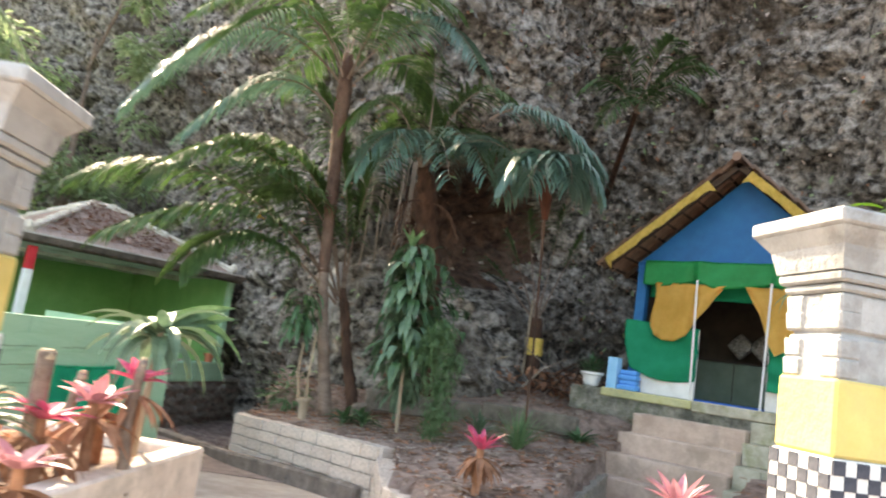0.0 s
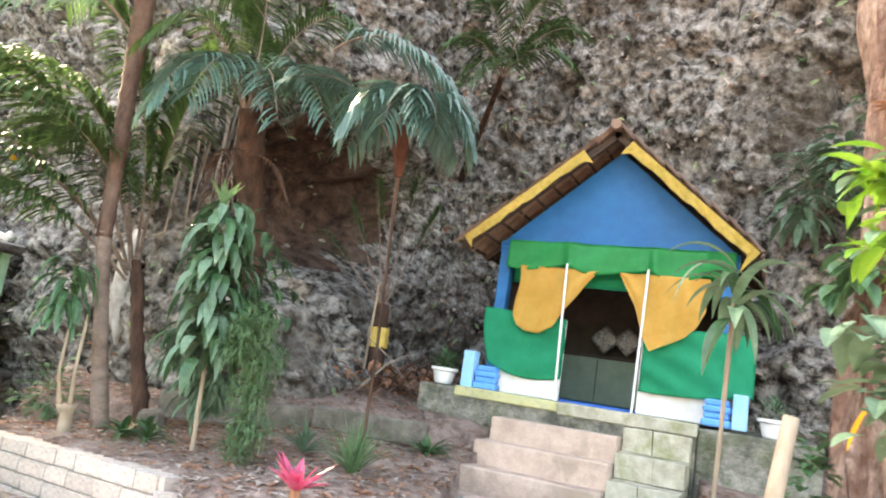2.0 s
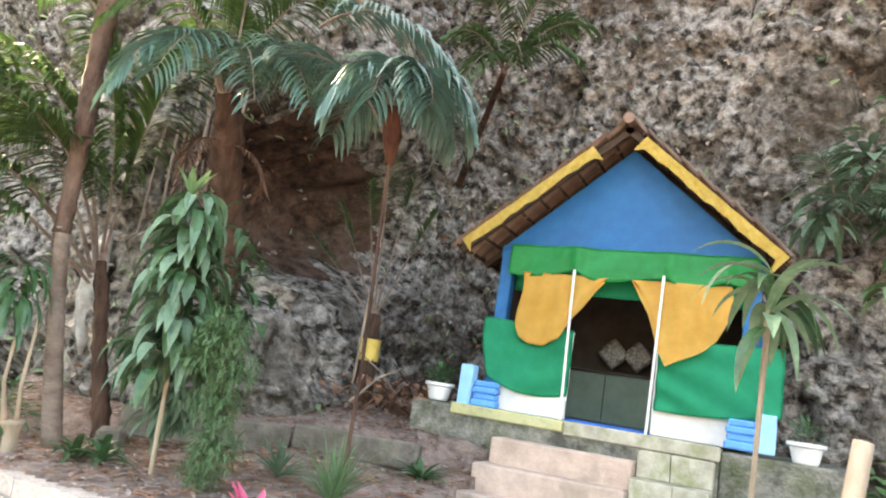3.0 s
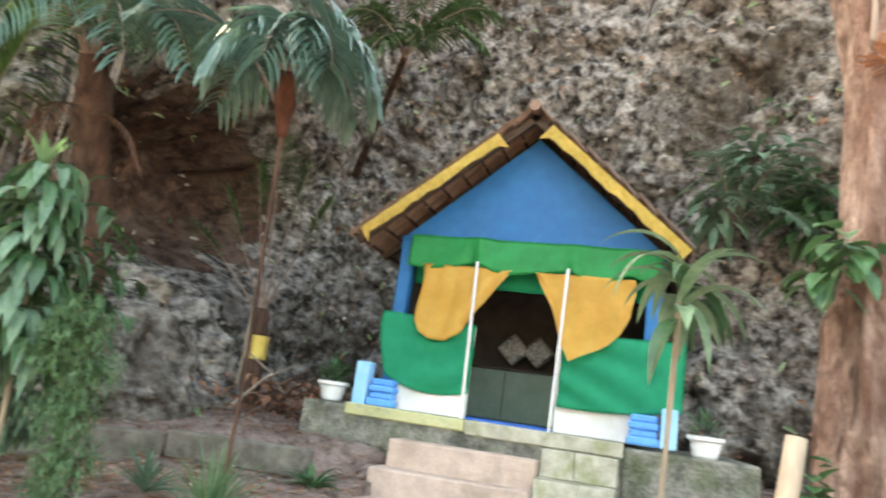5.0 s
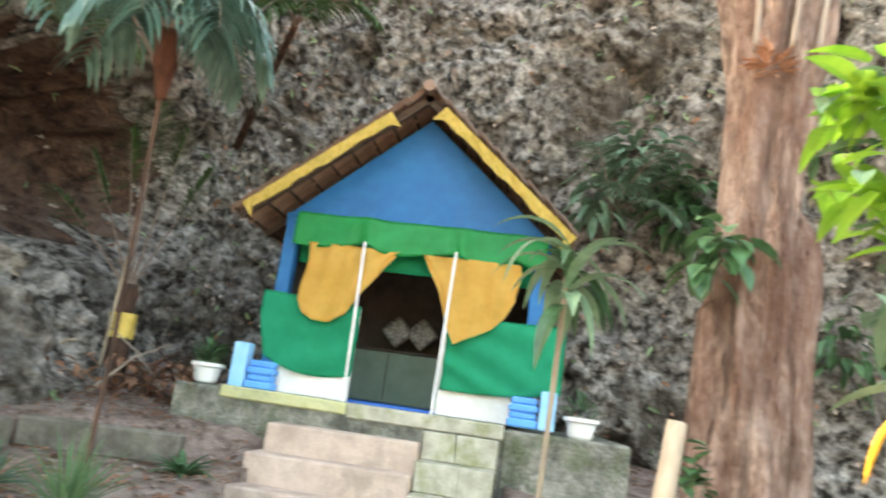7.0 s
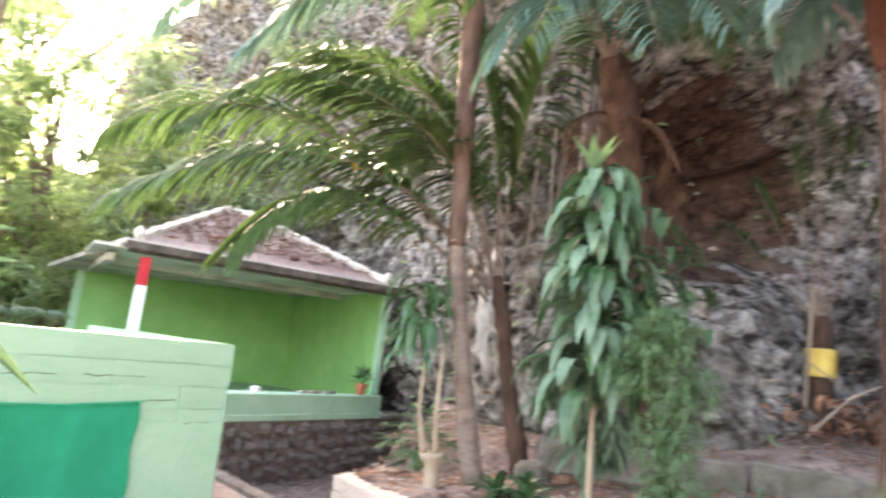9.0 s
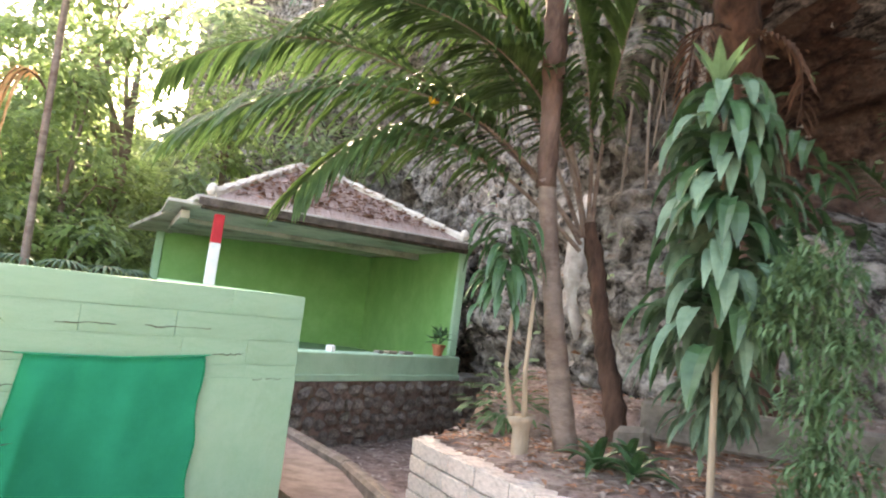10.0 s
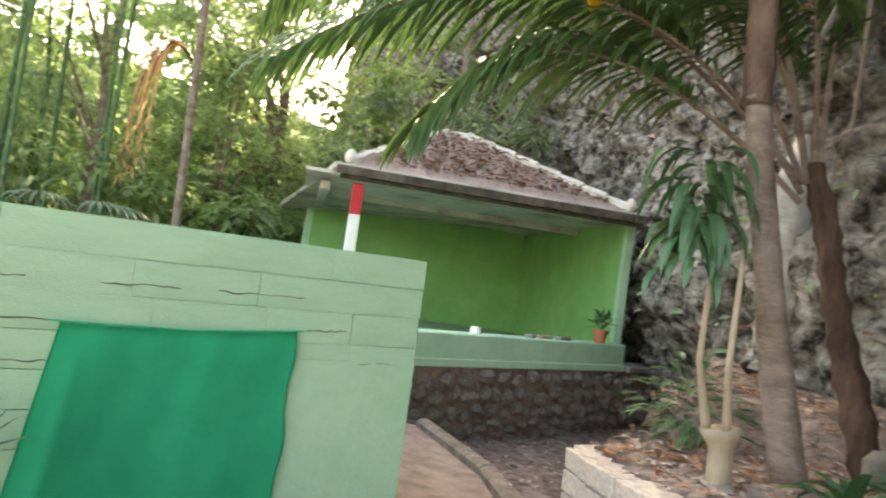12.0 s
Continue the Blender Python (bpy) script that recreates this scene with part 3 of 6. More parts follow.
altar = thing("altar_chest", "pale green low chest inside the shrine", "chest", SHRINE @ pose(0, 1.35, 0.02))
part("chest_body", block(-1.0, 1.0, 0.0, 0.35, 0.0, 0.54, 0.01), PALE, altar)
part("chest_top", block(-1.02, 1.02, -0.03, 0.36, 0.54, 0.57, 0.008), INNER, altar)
for x in (-0.34, 0.33):
    part("chest_seam", block(x - 0.006, x + 0.006, -0.004, 0.002, 0.03, 0.52), INNER, altar)
for i, x in enumerate((-0.3, -0.02)):
    b = bmesh.new()
    bmesh.ops.create_uvsphere(b, u_segments=20, v_segments=12, radius=0.17)
    for v in b.verts:
        v.co = Vector((max(-0.125, min(0.125, v.co.x)) * 1.05, v.co.y * 0.3, max(-0.125, min(0.125, v.co.z)) * 1.05))
    b.transform(Matrix.Rotation(radians(45), 4, "Y"))
    tagged(part("cushion", b, SHINE, None, "", True, SHRINE @ pose(x, 1.45, 0.8)), "silver sequinned diamond cushion on the chest", "cushion", "cushions in the shrine")

# little painted corner pedestals beside the shrine
for sx in (-1, 1):
    ped = thing("pedestal", "small stepped pedestal in two blues beside the shrine wall", "pedestal", SHRINE @ pose(1.16 * sx, -0.1, 0), "corner pedestals")
    for nm, hw, z0, z1, d in (("pedestal_foot", 0.13, 0.0, 0.07, 0.11), ("pedestal_waist", 0.115, 0.07, 0.13, 0.085), ("pedestal_shoulder", 0.125, 0.13, 0.19, 0.1), ("pedestal_cap", 0.11, 0.19, 0.25, 0.08)):
        part(nm, block(-hw, hw, -d, 0.05, z0, z1, 0.015), MIDBLUE, ped)
    x = 0.2 * sx
    part("pedestal_pier", block(x - 0.065, x + 0.065, -0.12, 0.03, 0.0, 0.39 if sx < 0 else 0.32, 0.008), SKYBLUE, ped, "light blue pier")

# podium and steps
podium = thing("podium", "mossy grey concrete podium carrying the shrine", "podium", SHRINE, kind="structure")
part("podium_core", block(-1.85, 1.02, -0.34, 2.2, -1.35, -0.005, 0.02, 0.012, 3), PODIUM, podium)
part("podium_wing", block(1.022, 2.04, -0.28, 2.2, -1.35, -0.03, 0.02, 0.012, 4), PODIUM, podium)
part("podium_lip", block(-1.42, -0.3, -0.362, -0.1, -0.1, 0.003, 0.012, 0.006, 5), material("faded_yellow_paint", (0.43, 0.41, 0.2), (0.58, 0.56, 0.33), 6, 0.88, 0.4, 40, (0.26, 0.27, 0.15), 3, 0.8), podium, "faded yellow painted edge")
part("podium_lip", block(-0.296, 1.02, -0.362, -0.1, -0.12, 0.001, 0.012, 0.006, 6), LIPMOSS, podium, "mossy edge")
stairs = thing("stairs", "worn concrete steps up to the shrine", "stairs", SHRINE, kind="structure")
for i in range(5):
    part("step", block(-0.86 - 0.04 * i, 0.38, -0.345 - 0.27 * (i + 1), -0.35, -1.35, -0.23 - 0.222 * i, 0.015, 0.01, i), STEP, stairs)
rng = random.Random(8)
for r in range(5):
    cut_x = 0.392 + (0.33 if r % 2 else 0.27)
    for x0, x1 in ((0.392, cut_x - 0.0025), (cut_x + 0.0025, 0.99)):
        part("side_block", block(x0, x1, -0.47 - 0.27 * r, -0.36, -0.345 - 0.222 * r, -0.126 - 0.222 * r, 0.006, 0.006, r * 3 + int(x0 * 10)), LIPMOSS, stairs, "mossy pale block beside the steps")


# ---- gate pillars ----
def gate_pillar(m, label):
    p = thing("gate_pillar", label, "gate pillar", m, "gate pillars")
    hx, hy = 0.2, 0.1
    for z0, z1 in ((0.0, 1.548), (1.556, 1.66)):
        part("shaft", block(-hx, hx, -hy, hy, z0, z1, 0.008), LIMEWASH, p, "grey-white limewashed shaft")
    part("shaft_core", block(-hx + 0.012, hx - 0.012, -hy + 0.012, hy - 0.012, 1.5, 1.65), LIMEWASH, p)
    part("band", block(-hx - 0.012, hx + 0.012, -hy - 0.012, hy + 0.012, 1.232, 1.43, 0.008), YELLOW, p, "yellow painted band")
    base = part("checked_base", block(-hx - 0.018, hx + 0.018, -hy - 0.018, hy + 0.018, 0.1, 1.23, 0.008), WHITE, p, "white base with black checks")
    sq = finish(block(-0.018, 0.018, -0.003, 0.003, -0.018, 0.018), "check", BLACK)
    for f in range(4):
        rot = Matrix.Rotation(f * math.pi / 2, 4, "Z")
        wide, deep, cols = (hx, hy, 12) if f % 2 == 0 else (hy, hx, 6)
        pitch = 2 * (wide + 0.014) / cols
        for r in range(8):
            for c in range(r % 2, cols, 2):
                shared("check", sq, base, rot @ Matrix.Translation((-wide - 0.014 + (c + 0.5) * pitch, -deep - 0.018, 1.208 - r * 0.036)))
    q = finish(block(-0.036, 0.036, -0.036, 0.036, -0.026, 0.026, 0.006, 0.004), "quoin", LIMEWASH)
    for cx in (-1, 1):
        for cy in (-1, 1):
            for z in (1.457, 1.51, 1.584, 1.63):
                shared("quoin", q, p, Matrix.Translation((cx * (hx - 0.029), cy * (hy - 0.029), z)))
    for z0, z1, o in ((1.66, 1.682, 0.014), (1.685, 1.713, 0.026), (1.822, 1.864, 0.085)):
        part("cap_moulding", block(-hx - o, hx + o, -hy - o, hy + o, z0, z1, 0.007, 0.003), LIMEWASH, p)
    for z0, z1, o0, o1 in ((1.715, 1.778, 0.028, 0.042), (1.778, 1.82, 0.042, 0.074), (1.866, 1.9, 0.077, -0.05)):
        cap = bmesh.new()
        lo = [cap.verts.new((x * (hx + o0), y * (hy + o0), z0)) for x, y in ((-1, -1), (1, -1), (1, 1), (-1, 1))]
        hi = [cap.verts.new((x * (hx + o1), y * (hy + o1), z1)) for x, y in ((-1, -1), (1, -1), (1, 1), (-1, 1))]
        cap.faces.new(hi)
        cap.faces.new(lo[::-1])
        for i in range(4):
            cap.faces.new((lo[i], lo[(i + 1) % 4], hi[(i + 1) % 4], hi[i]))
        part("cap_slope", cap, LIMEWASH, p)
    return p


gate_pillar(pose(1.487, 1.415, 0, 0, 0, 17), "stained white gate pillar with yellow band and checked base")
gate_pillar(pose(-1.03, 0.97, 0, 0, 0, 8), "stained white gate pillar with yellow band beside bromeliads")


# ---- planter walls ----
def block_wall(name, a, b, z0, za, zb, thick, label, rows, length, seed, mat=BLOCK, top_z=None):
    """A wall of separate blocks from a to b; its top runs from za to zb."""
    a, b = Vector((*a, 0)), Vector((*b, 0))
    ln = (b - a).length
    ang = math.atan2(b.y - a.y, b.x - a.x)
    w = thing(name, label, "planter wall", Matrix.Translation(a) @ Matrix.Rotation(ang, 4, "Z"), kind="structure")
    core = bmesh.new()
    box(core, 0.01, ln - 0.01, -thick / 2 + 0.014, thick / 2 - 0.014, 0, 1)
    for v in core.verts:
        t = v.co.x / ln
        v.co.z = z0 + (za + (zb - za) * t - 0.012 - z0) * v.co.z
    part("mortar", core, MORTAR, w)
    rng = random.Random(seed)
    meshes = []
    for k in range(6):
        meshes.append(finish(block(-0.5, 0.5, -0.5, 0.5, -0.5, 0.5, 0.03, 0.025, seed + k), "block", mat))
    for r in range(rows):
        x = -rng.uniform(0, length * 0.5)
        while x < ln:
            x1 = min(ln, x + length * rng.uniform(0.75, 1.2))
            x0 = max(0, x)
            if x1 - x0 > 0.04:
                t = (x0 + x1) / 2 / ln
                top = za + (zb - za) * t
                h = (top - z0) / rows
                m = Matrix.LocRotScale(((x0 + x1) / 2, rng.uniform(-0.006, 0.006), z0 + (r + 0.5) * h), Euler((rng.uniform(-0.02, 0.02), math.atan2(za - zb, ln), rng.uniform(-0.012, 0.012))), (x1 - x0 - 0.012, thick + rng.uniform(-0.01, 0.012), h - 0.012))
                shared("block", rng.choice(meshes), w, m)
            x = x1
    return w


block_wall("planter_wall", (-2.32, 7.43), (-0.36, 5.85), -0.05, 0.385, 0.48, 0.2, "low wall of pale limestone blocks edging the bed", 4, 0.32, 11)
block_wall("planter_wall", (-2.32, 7.43), (-1.9, 8.3), -0.3, 0.385, 0.4, 0.2, "return of the pale limestone planter wall", 5, 0.32, 12)
block_wall("planter_wall", (-0.2, 4.85), (0.38, 3.95), -0.05, 0.34, 0.3, 0.16, "low pale stone kerb edging the bed", 2, 0.4, 13)
block_wall("planter_wall", (0.4, 3.97), (0.95, 4.55), -0.05, 0.3, 0.34, 0.14, "low brown kerb edging the bed", 2, 0.5, 14, KERB)
block_wall("planter_wall", (0.95, 4.55), (1.62, 6.7), -0.05, 0.34, 0.46, 0.14, "low brown kerb edging the bed", 2, 0.5, 15, KERB)
block_wall("planter_wall", (-0.4, 5.8), (-0.2, 4.86), -0.05, 0.4, 0.34, 0.16, "low pale stone kerb edging the bed", 2, 0.4, 16)
wl = bmesh.new()
prism([(-1.28, 1.4), (-1.12, 1.4), (-1.16, 3.5), (-3.4, 3.6), (-3.4, 3.46), (-1.3, 3.36)], -0.05, 0.62, wl)
bmesh.ops.bevel(wl, geom=wl.edges[:], offset=0.012, segments=1, affect="EDGES")
tagged(part("planter_rim", wl, BLOCK), "rendered pale planter rim around bromeliads", "planter wall", kind="structure")
tagged(part("planter_soil", prism([(-3.4, 1.2), (-1.28, 1.4), (-1.3, 3.38), (-3.4, 3.48)], -0.05, 0.56), SOIL), "dry soil filling the planter", "soil", kind="structure")
wr = bmesh.new()
prism([(1.62, 1.6), (1.74, 1.6), (1.6, 3.0), (2.2, 4.55), (2.93, 6.0), (2.83, 6.06), (2.1, 4.6), (1.48, 3.02)], -0.05, 0.4, wr)
tagged(part("planter_rim", wr, KERB), "low weathered kerb of the bed by the tree", "planter wall", kind="structure")

kerb = thing("kerb", "rounded brown concrete kerb along the path edge", "kerb", kind="structure")
KP = [(-0.6, 5.86, 0.03), (-1.38, 6.47, 0.0), (-2.2, 7.05, -0.06), (-3.3, 8.05, -0.12), (-4.5, 8.74, -0.13)]
for i in range(4):
    a, b2 = Vector(KP[i]), Vector(KP[i + 1])
    d = b2 - a
    bm = block(-0.01, d.length + 0.01, -0.045, 0.075, -0.35, 0.075, 0.025, 0.008, 40 + i)
    part("kerb_length", bm, DARKKERB, kerb, m=Matrix.Translation(a) @ Matrix.Rotation(math.atan2(d.y, d.x), 4, "Z") @ Matrix.Rotation(-math.atan2(d.z, math.hypot(d.x, d.y)), 4, "Y"))

beam = thing("garden_beam", "old grey concrete beam laid as a bed edge", "beam", pose(0, 0, 0))
for i, (a, b, z0, z1) in enumerate((((-1.0, 7.75), (0.35, 7.95), 0.62, 0.86), ((0.4, 7.97), (1.45, 7.62), 0.68, 0.9))):
    a, b = Vector(a), Vector(b)
    bm = block(0, (b - a).length, -0.09, 0.09, z0, z1, 0.02, 0.012, i)
    part("beam_length", bm, OLDBEAM, beam, m=Matrix.Translation((a.x, a.y, 0)) @ Matrix.Rotation(math.atan2(b.y - a.y, b.x - a.x), 4, "Z"))
part("support_stone", block(-1.12, -0.9, 7.62, 7.88, 0.4, 0.68, 0.04, 0.03, 7), OLDBEAM, beam)


# ---- mint bathing stall ----
STALL = pose(-2.966, 6.779, 0, 0, 0, 76.8)
stall = thing("bathing_stall", "mint green block-walled bathing stall without a roof", "bathing stall", STALL, kind="structure")
ST_L, ST_D, ST_T = 3.9, 1.7, 0.14
DOOR0, DOOR1, DOOR_T = -1.6, -0.7, 0.81


def stall_wall(name, x0, x1, z0, z1, m, seed, hole=None):
    wl = new(name)
    wl.parent = stall
    wl.matrix_basis = m
    rng = random.Random(seed)
    rows = max(1, round((z1 - z0) / 0.148))
    h = (z1 - z0) / rows
    meshes = [finish(block(-0.5, 0.5, 0, 1, -0.5, 0.5, 0.0025, 0.004, seed + k), "block", MINT) for k in range(5)]
    core = bmesh.new()
    for r in range(rows):
        za, zb = z0 + r * h, z0 + (r + 1) * h
        spans = [(x0, x1)]
        if hole and zb <= hole[2] + 0.02:
            spans = [(x0, hole[0]), (hole[1], x1)]
        for s0, s1 in spans:
            box(core, s0 + 0.003, s1 - 0.003, 0.008, ST_T - 0.004, za, zb)
            x = s0 - rng.uniform(0, 0.3)
            while x < s1:
                xn = min(s1, x + rng.uniform(0.4, 0.75))
                xa = max(s0, x)
                if s1 - xn < 0.08:
                    xn = s1
                if xn - xa > 0.03:
                    shared("block", rng.choice(meshes), wl, Matrix.LocRotScale(((xa + xn) / 2, rng.uniform(-0.003, 0.001), za + h / 2), Euler((rng.uniform(-0.012, 0.012), rng.uniform(-0.006, 0.006), 0)), (xn - xa - 0.001, ST_T, h - rng.choice((0.0, 0.002, 0.005)))))
                x = xn
    part("joint_render", core, MINT, wl)
    return wl


LEAN_TOP = Matrix(((1, 0, 0, 0), (0, 1, 0, 0), (0.03, 0, 1, 0), (0, 0, 0, 1)))
stall_wall("front_wall", -ST_L, 0, -0.25, 1.21, LEAN_TOP, 21, (DOOR0, DOOR1, DOOR_T))
stall_wall("end_wall", 0.0, ST_D - ST_T, -0.25, 1.21, Matrix.Translation((0.0, ST_T, 0)) @ Matrix.Rotation(math.pi / 2, 4, "Z"), 22)
part("rear_wall", block(-ST_L, -ST_T, ST_D - ST_T, ST_D, -0.25, 1.08, 0.01), MINT, stall)
part("far_wall", block(-ST_L, -ST_L + ST_T, ST_T, ST_D - ST_T, -0.25, 1.07, 0.01), MINT, stall)
part("smooth_render", block(DOOR1 + 0.03, -0.004, -0.006, 0.02, -0.25, 0.69, 0.004, 0.003), MINT, stall, "smooth rendered panel beside the doorway")
for i, (x0, x1, z) in enumerate(((-2.25, -1.62, 0.834), (-1.95, -1.6, 0.683), (-1.05, -0.66, 0.982), (-0.62, -0.42, 0.838), (-1.5, -1.2, 0.985), (-0.5, -0.12, 0.69), (-2.1, -1.75, 0.985))):
    cr = random.Random(i)
    pts = [(x0 + (x1 - x0) * k / 12, -0.003, z + cr.uniform(-0.005, 0.005) + 0.03 * (x0 + (x1 - x0) * k / 12)) for k in range(13)]
    part("crack", tube(bmesh.new(), pts, [0.001 + 0.002 * cr.random() for _ in pts], 5), DARKWOOD, stall, "dark hairline crack")
# Unseen board added in the doorway to keep sunlight off the cloth's back.
part("light_stop", block(DOOR0 + 0.003, DOOR1 - 0.003, 0.05, 0.08, -0.2, DOOR_T - 0.02), DARKWOOD, stall, "added unseen board that blocks sunlight behind the cloth")
part("lintel", block(DOOR0 - 0.1, DOOR1 + 0.1, 0.004, ST_T - 0.01, DOOR_T, DOOR_T + 0.1, 0.004), MINT, stall)


def stall_cloth(a, b):
    top0, top1 = DOOR0 - 0.02, DOOR1 + 0.02
    x = top0 + (top1 - top0) * a - 0.14 * b * (1 - a)
    sag = 0.012 * math.sin(math.pi * a)
    edge = max(0, a - 0.93) / 0.07
    fold = (0.011 * math.sin(a * 11 + 0.9 * math.sin(b * 3)) * (0.3 + b) + 0.003 * math.sin(a * 29 + 2 + b * 3)) * (1.3 - a) + 0.03 * math.exp(-((a - 0.1) / 0.03) ** 2) * b
    return (x + 0.012 * edge * math.sin(b * 14), -0.03 - fold - 0.02 * b, DOOR_T + 0.02 - sag - 0.86 * b)


cl = drape("door_cloth", STALL_CLOTH, stall_cloth, 60, 24, "", None, 0.006)
cl.data.transform(LEAN_TOP)
cl.matrix_basis = STALL
tagged(cl, "green cloth hanging over the doorway of the stall", "curtain")
cord = bmesh.new()
tube(cord, [(DOOR0 - 0.06, -0.025, DOOR_T + 0.025), ((DOOR0 + DOOR1) / 2, -0.028, DOOR_T + 0.008), (DOOR1 + 0.05, -0.025, DOOR_T + 0.025)], [0.004] * 3, 6)
cord.transform(LEAN_TOP)
co = part("cord", cord, CLOTH_GREEN, None, m=STALL)
tagged(co, "thin green cord carrying the doorway cloth", "cord")

# ---- green pavilion ----
PAV = pose(-4.616, 12.624, 0, 0, 0, 51.7)
pav = thing("pavilion", "open green pavilion with a hipped tile roof on a stone base", "pavilion", PAV)
part("back_wall", block(-4.1, -0.1, 4.5, 4.6, 0.3, 2.2), LEAFGREEN, pav, "apple green back wall")
part("right_wall", block(-0.1, 0.0, 0.3, 4.6, 0.3, 2.2), LEAFGREEN, pav, "apple green side wall")
part("rear_column", block(-4.24, -4.102, 4.47, 4.62, 0.3, 2.15, 0.006), MINT, pav, "pale green column")
part("front_column_edge", block(-0.1, 0.012, 0.2, 0.298, 0.6, 2.2, 0.006), MINT, pav, "pale green wall edge")
part("ceiling_panel", block(-4.3, 0.1, 0.1, 4.7, 2.2, 2.24), EAVE, pav, "white peeling ceiling")
part("floor_screed", block(-4.1, -0.1, 0.3, 4.5, 0.1, 0.335), MINT, pav)
part("ceiling_beam", block(-3.9, -0.1, 1.9, 2.05, 2.1, 2.2, 0.008), EAVE, pav, "pale stained beam under the ceiling")
col = thing("striped_post", "slim post painted red above and white below", "post", PAV @ pose(-3.66, 0.06, 0))
part("post_white", block(-0.065, 0.065, -0.065, 0.065, 0.5, 1.75, 0.008), WHITE, col, "white lower part")
part("post_red", block(-0.065, 0.065, -0.065, 0.065, 1.752, 2.12, 0.008), RED, col, "red upper part")
X0, X1, Y0, Y1, ZE = -4.55, 0.12, -0.12, 4.95, 2.27
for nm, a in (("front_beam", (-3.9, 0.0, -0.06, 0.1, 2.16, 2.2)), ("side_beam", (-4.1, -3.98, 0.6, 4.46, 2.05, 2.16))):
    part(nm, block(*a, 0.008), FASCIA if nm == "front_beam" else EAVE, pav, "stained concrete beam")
es = bmesh.new()
box(es, 0, 1, 0, 1, 0, 1)
for q in es.verts:
    east, back, top = q.co.x > 0.5, q.co.y > 0.5, q.co.z > 0.5
    left_x = -4.72 if back else -3.98
    drop = 0.2 if back and not east else 0.0
    q.co = (X1 if east else left_x, Y1 if back else Y0, (2.32 if top else 2.245) - drop)
bmesh.ops.bevel(es, geom=es.edges[:], offset=0.012, segments=1, affect="EDGES")
part("eave_slab", es, EAVE, pav, "stained concrete eave slab sagging at the rear")
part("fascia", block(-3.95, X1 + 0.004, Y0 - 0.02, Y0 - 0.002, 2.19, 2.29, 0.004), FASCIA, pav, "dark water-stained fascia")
rf = new("hip_roof")
rf.parent = pav
rf["label"] = "leaf-covered hipped tile roof"
APX = [(-2.5, 1.3, 3.12), (-2.1, 1.32, 3.13)]
corn = [(X0 + 0.75, Y0 + 0.14, 2.32), (X1 - 0.3, Y0 + 0.14, 2.32), (X1 - 0.3, Y1 - 0.3, 2.32), (X0 + 0.75, Y1 - 0.3, 2.32)]
b = bmesh.new()
v = [b.verts.new(c) for c in corn] + [b.verts.new(c) for c in APX]
for f in ((0, 1, 5, 4), (1, 2, 5), (2, 3, 4, 5), (3, 0, 4), (3, 2, 1, 0)):
    b.faces.new([v[k] for k in f])
part("roof_deck", b, ROOFTILE, rf)
rng = random.Random(4)
tl = bmesh.new()
box(tl, -0.5, 0.5, -0.5, 0.5, -0.5, 0.5)
tm = finish(tl, "tile", ROOFTILE)
def tile_plane(a, b2, c, d, rows):
    a, b2, c, d = [Vector(q) for q in (a, b2, c, d)]
    nrm = (b2 - a).cross(d - a).normalized()
    for r in range(rows):
        t0 = (r + 0.5) / rows
        p, q = a.lerp(d, t0), b2.lerp(c, t0)
        n = max(1, round((q - p).length / 0.22))
        xd = (q - p).normalized()
        yd = nrm.cross(xd)
        for k in range(n):
            o = p.lerp(q, (k + 0.5) / n) + nrm * (0.02 + rng.uniform(0, 0.008))
            m = Matrix((xd, yd, nrm)).transposed().to_4x4()
            m.translation = o
            shared("tile", tm, rf, m @ Matrix.Rotation(0.05, 4, "X") @ Matrix.Diagonal(((q - p).length / n * 0.97, (d - a).length / rows * 1.1, 0.02, 1)))
tile_plane(corn[0], corn[1], APX[1], APX[0], 8)
tile_plane(corn[3], corn[0], APX[0], APX[0], 8)
for a, c in ((0, 0), (1, 1), (3, 0), (2, 1)):
    A, C = Vector(corn[a]), Vector(APX[c])
    n = 7
    for i in range(n):
        part("hip_tile", tube(bmesh.new(), [A.lerp(C, i / n) + Vector((0, 0, 0.045)), A.lerp(C, (i + 1.15) / n) + Vector((0, 0, 0.03))], [0.08, 0.066], 8), HIPWHITE, rf)
    k = bmesh.new()
    lathe(k, [(0.05, 0), (0.08, 0.05), (0.06, 0.12), (0.02, 0.16)], 10)
    part("ridge_end", k, HIPWHITE, rf, m=Matrix.Translation(A + Vector((0, 0, 0.03))))
b = bmesh.new()
tube(b, [Vector(APX[0]) + Vector((0, 0, 0.03)), Vector(APX[1]) + Vector((0, 0, 0.03))], [0.07, 0.07], 8)
part("ridge_cap", b, HIPWHITE, rf, "whitened ridge")

# stone platform in front of the pavilion
PLAT = pose(-4.616, 12.624, 0, 0, 0, 84)
plat = thing("platform", "mint painted slab over a rough dark stone wall", "platform", PLAT, kind="structure")
# Ledge and band take the lightened mint, so they look better lit.
part("slab", block(-4.6, 0.0, 0.0, 0.22, 0.30, 0.63, 0.015, 0.006), LITMINT, plat, "mint painted ledge")
part("floor_slab", block(-4.6, 0.0, 0.224, 4.2, 0.1, 0.34), MINT, plat, "mint painted floor")
part("slab_band", block(-4.6, 0.012, -0.018, 0.1, 0.30, 0.38, 0.008), LITMINT, plat)
part("wall_core", block(-4.9, 1.7, 0.0, 0.5, -0.6, 0.295), SOIL, plat, "dark earth mortar")
part("wall_coping", block(0.016, 1.75, -0.08, 0.4, 0.29, 0.36, 0.01), KERB, plat, "grey coping")
sm = []
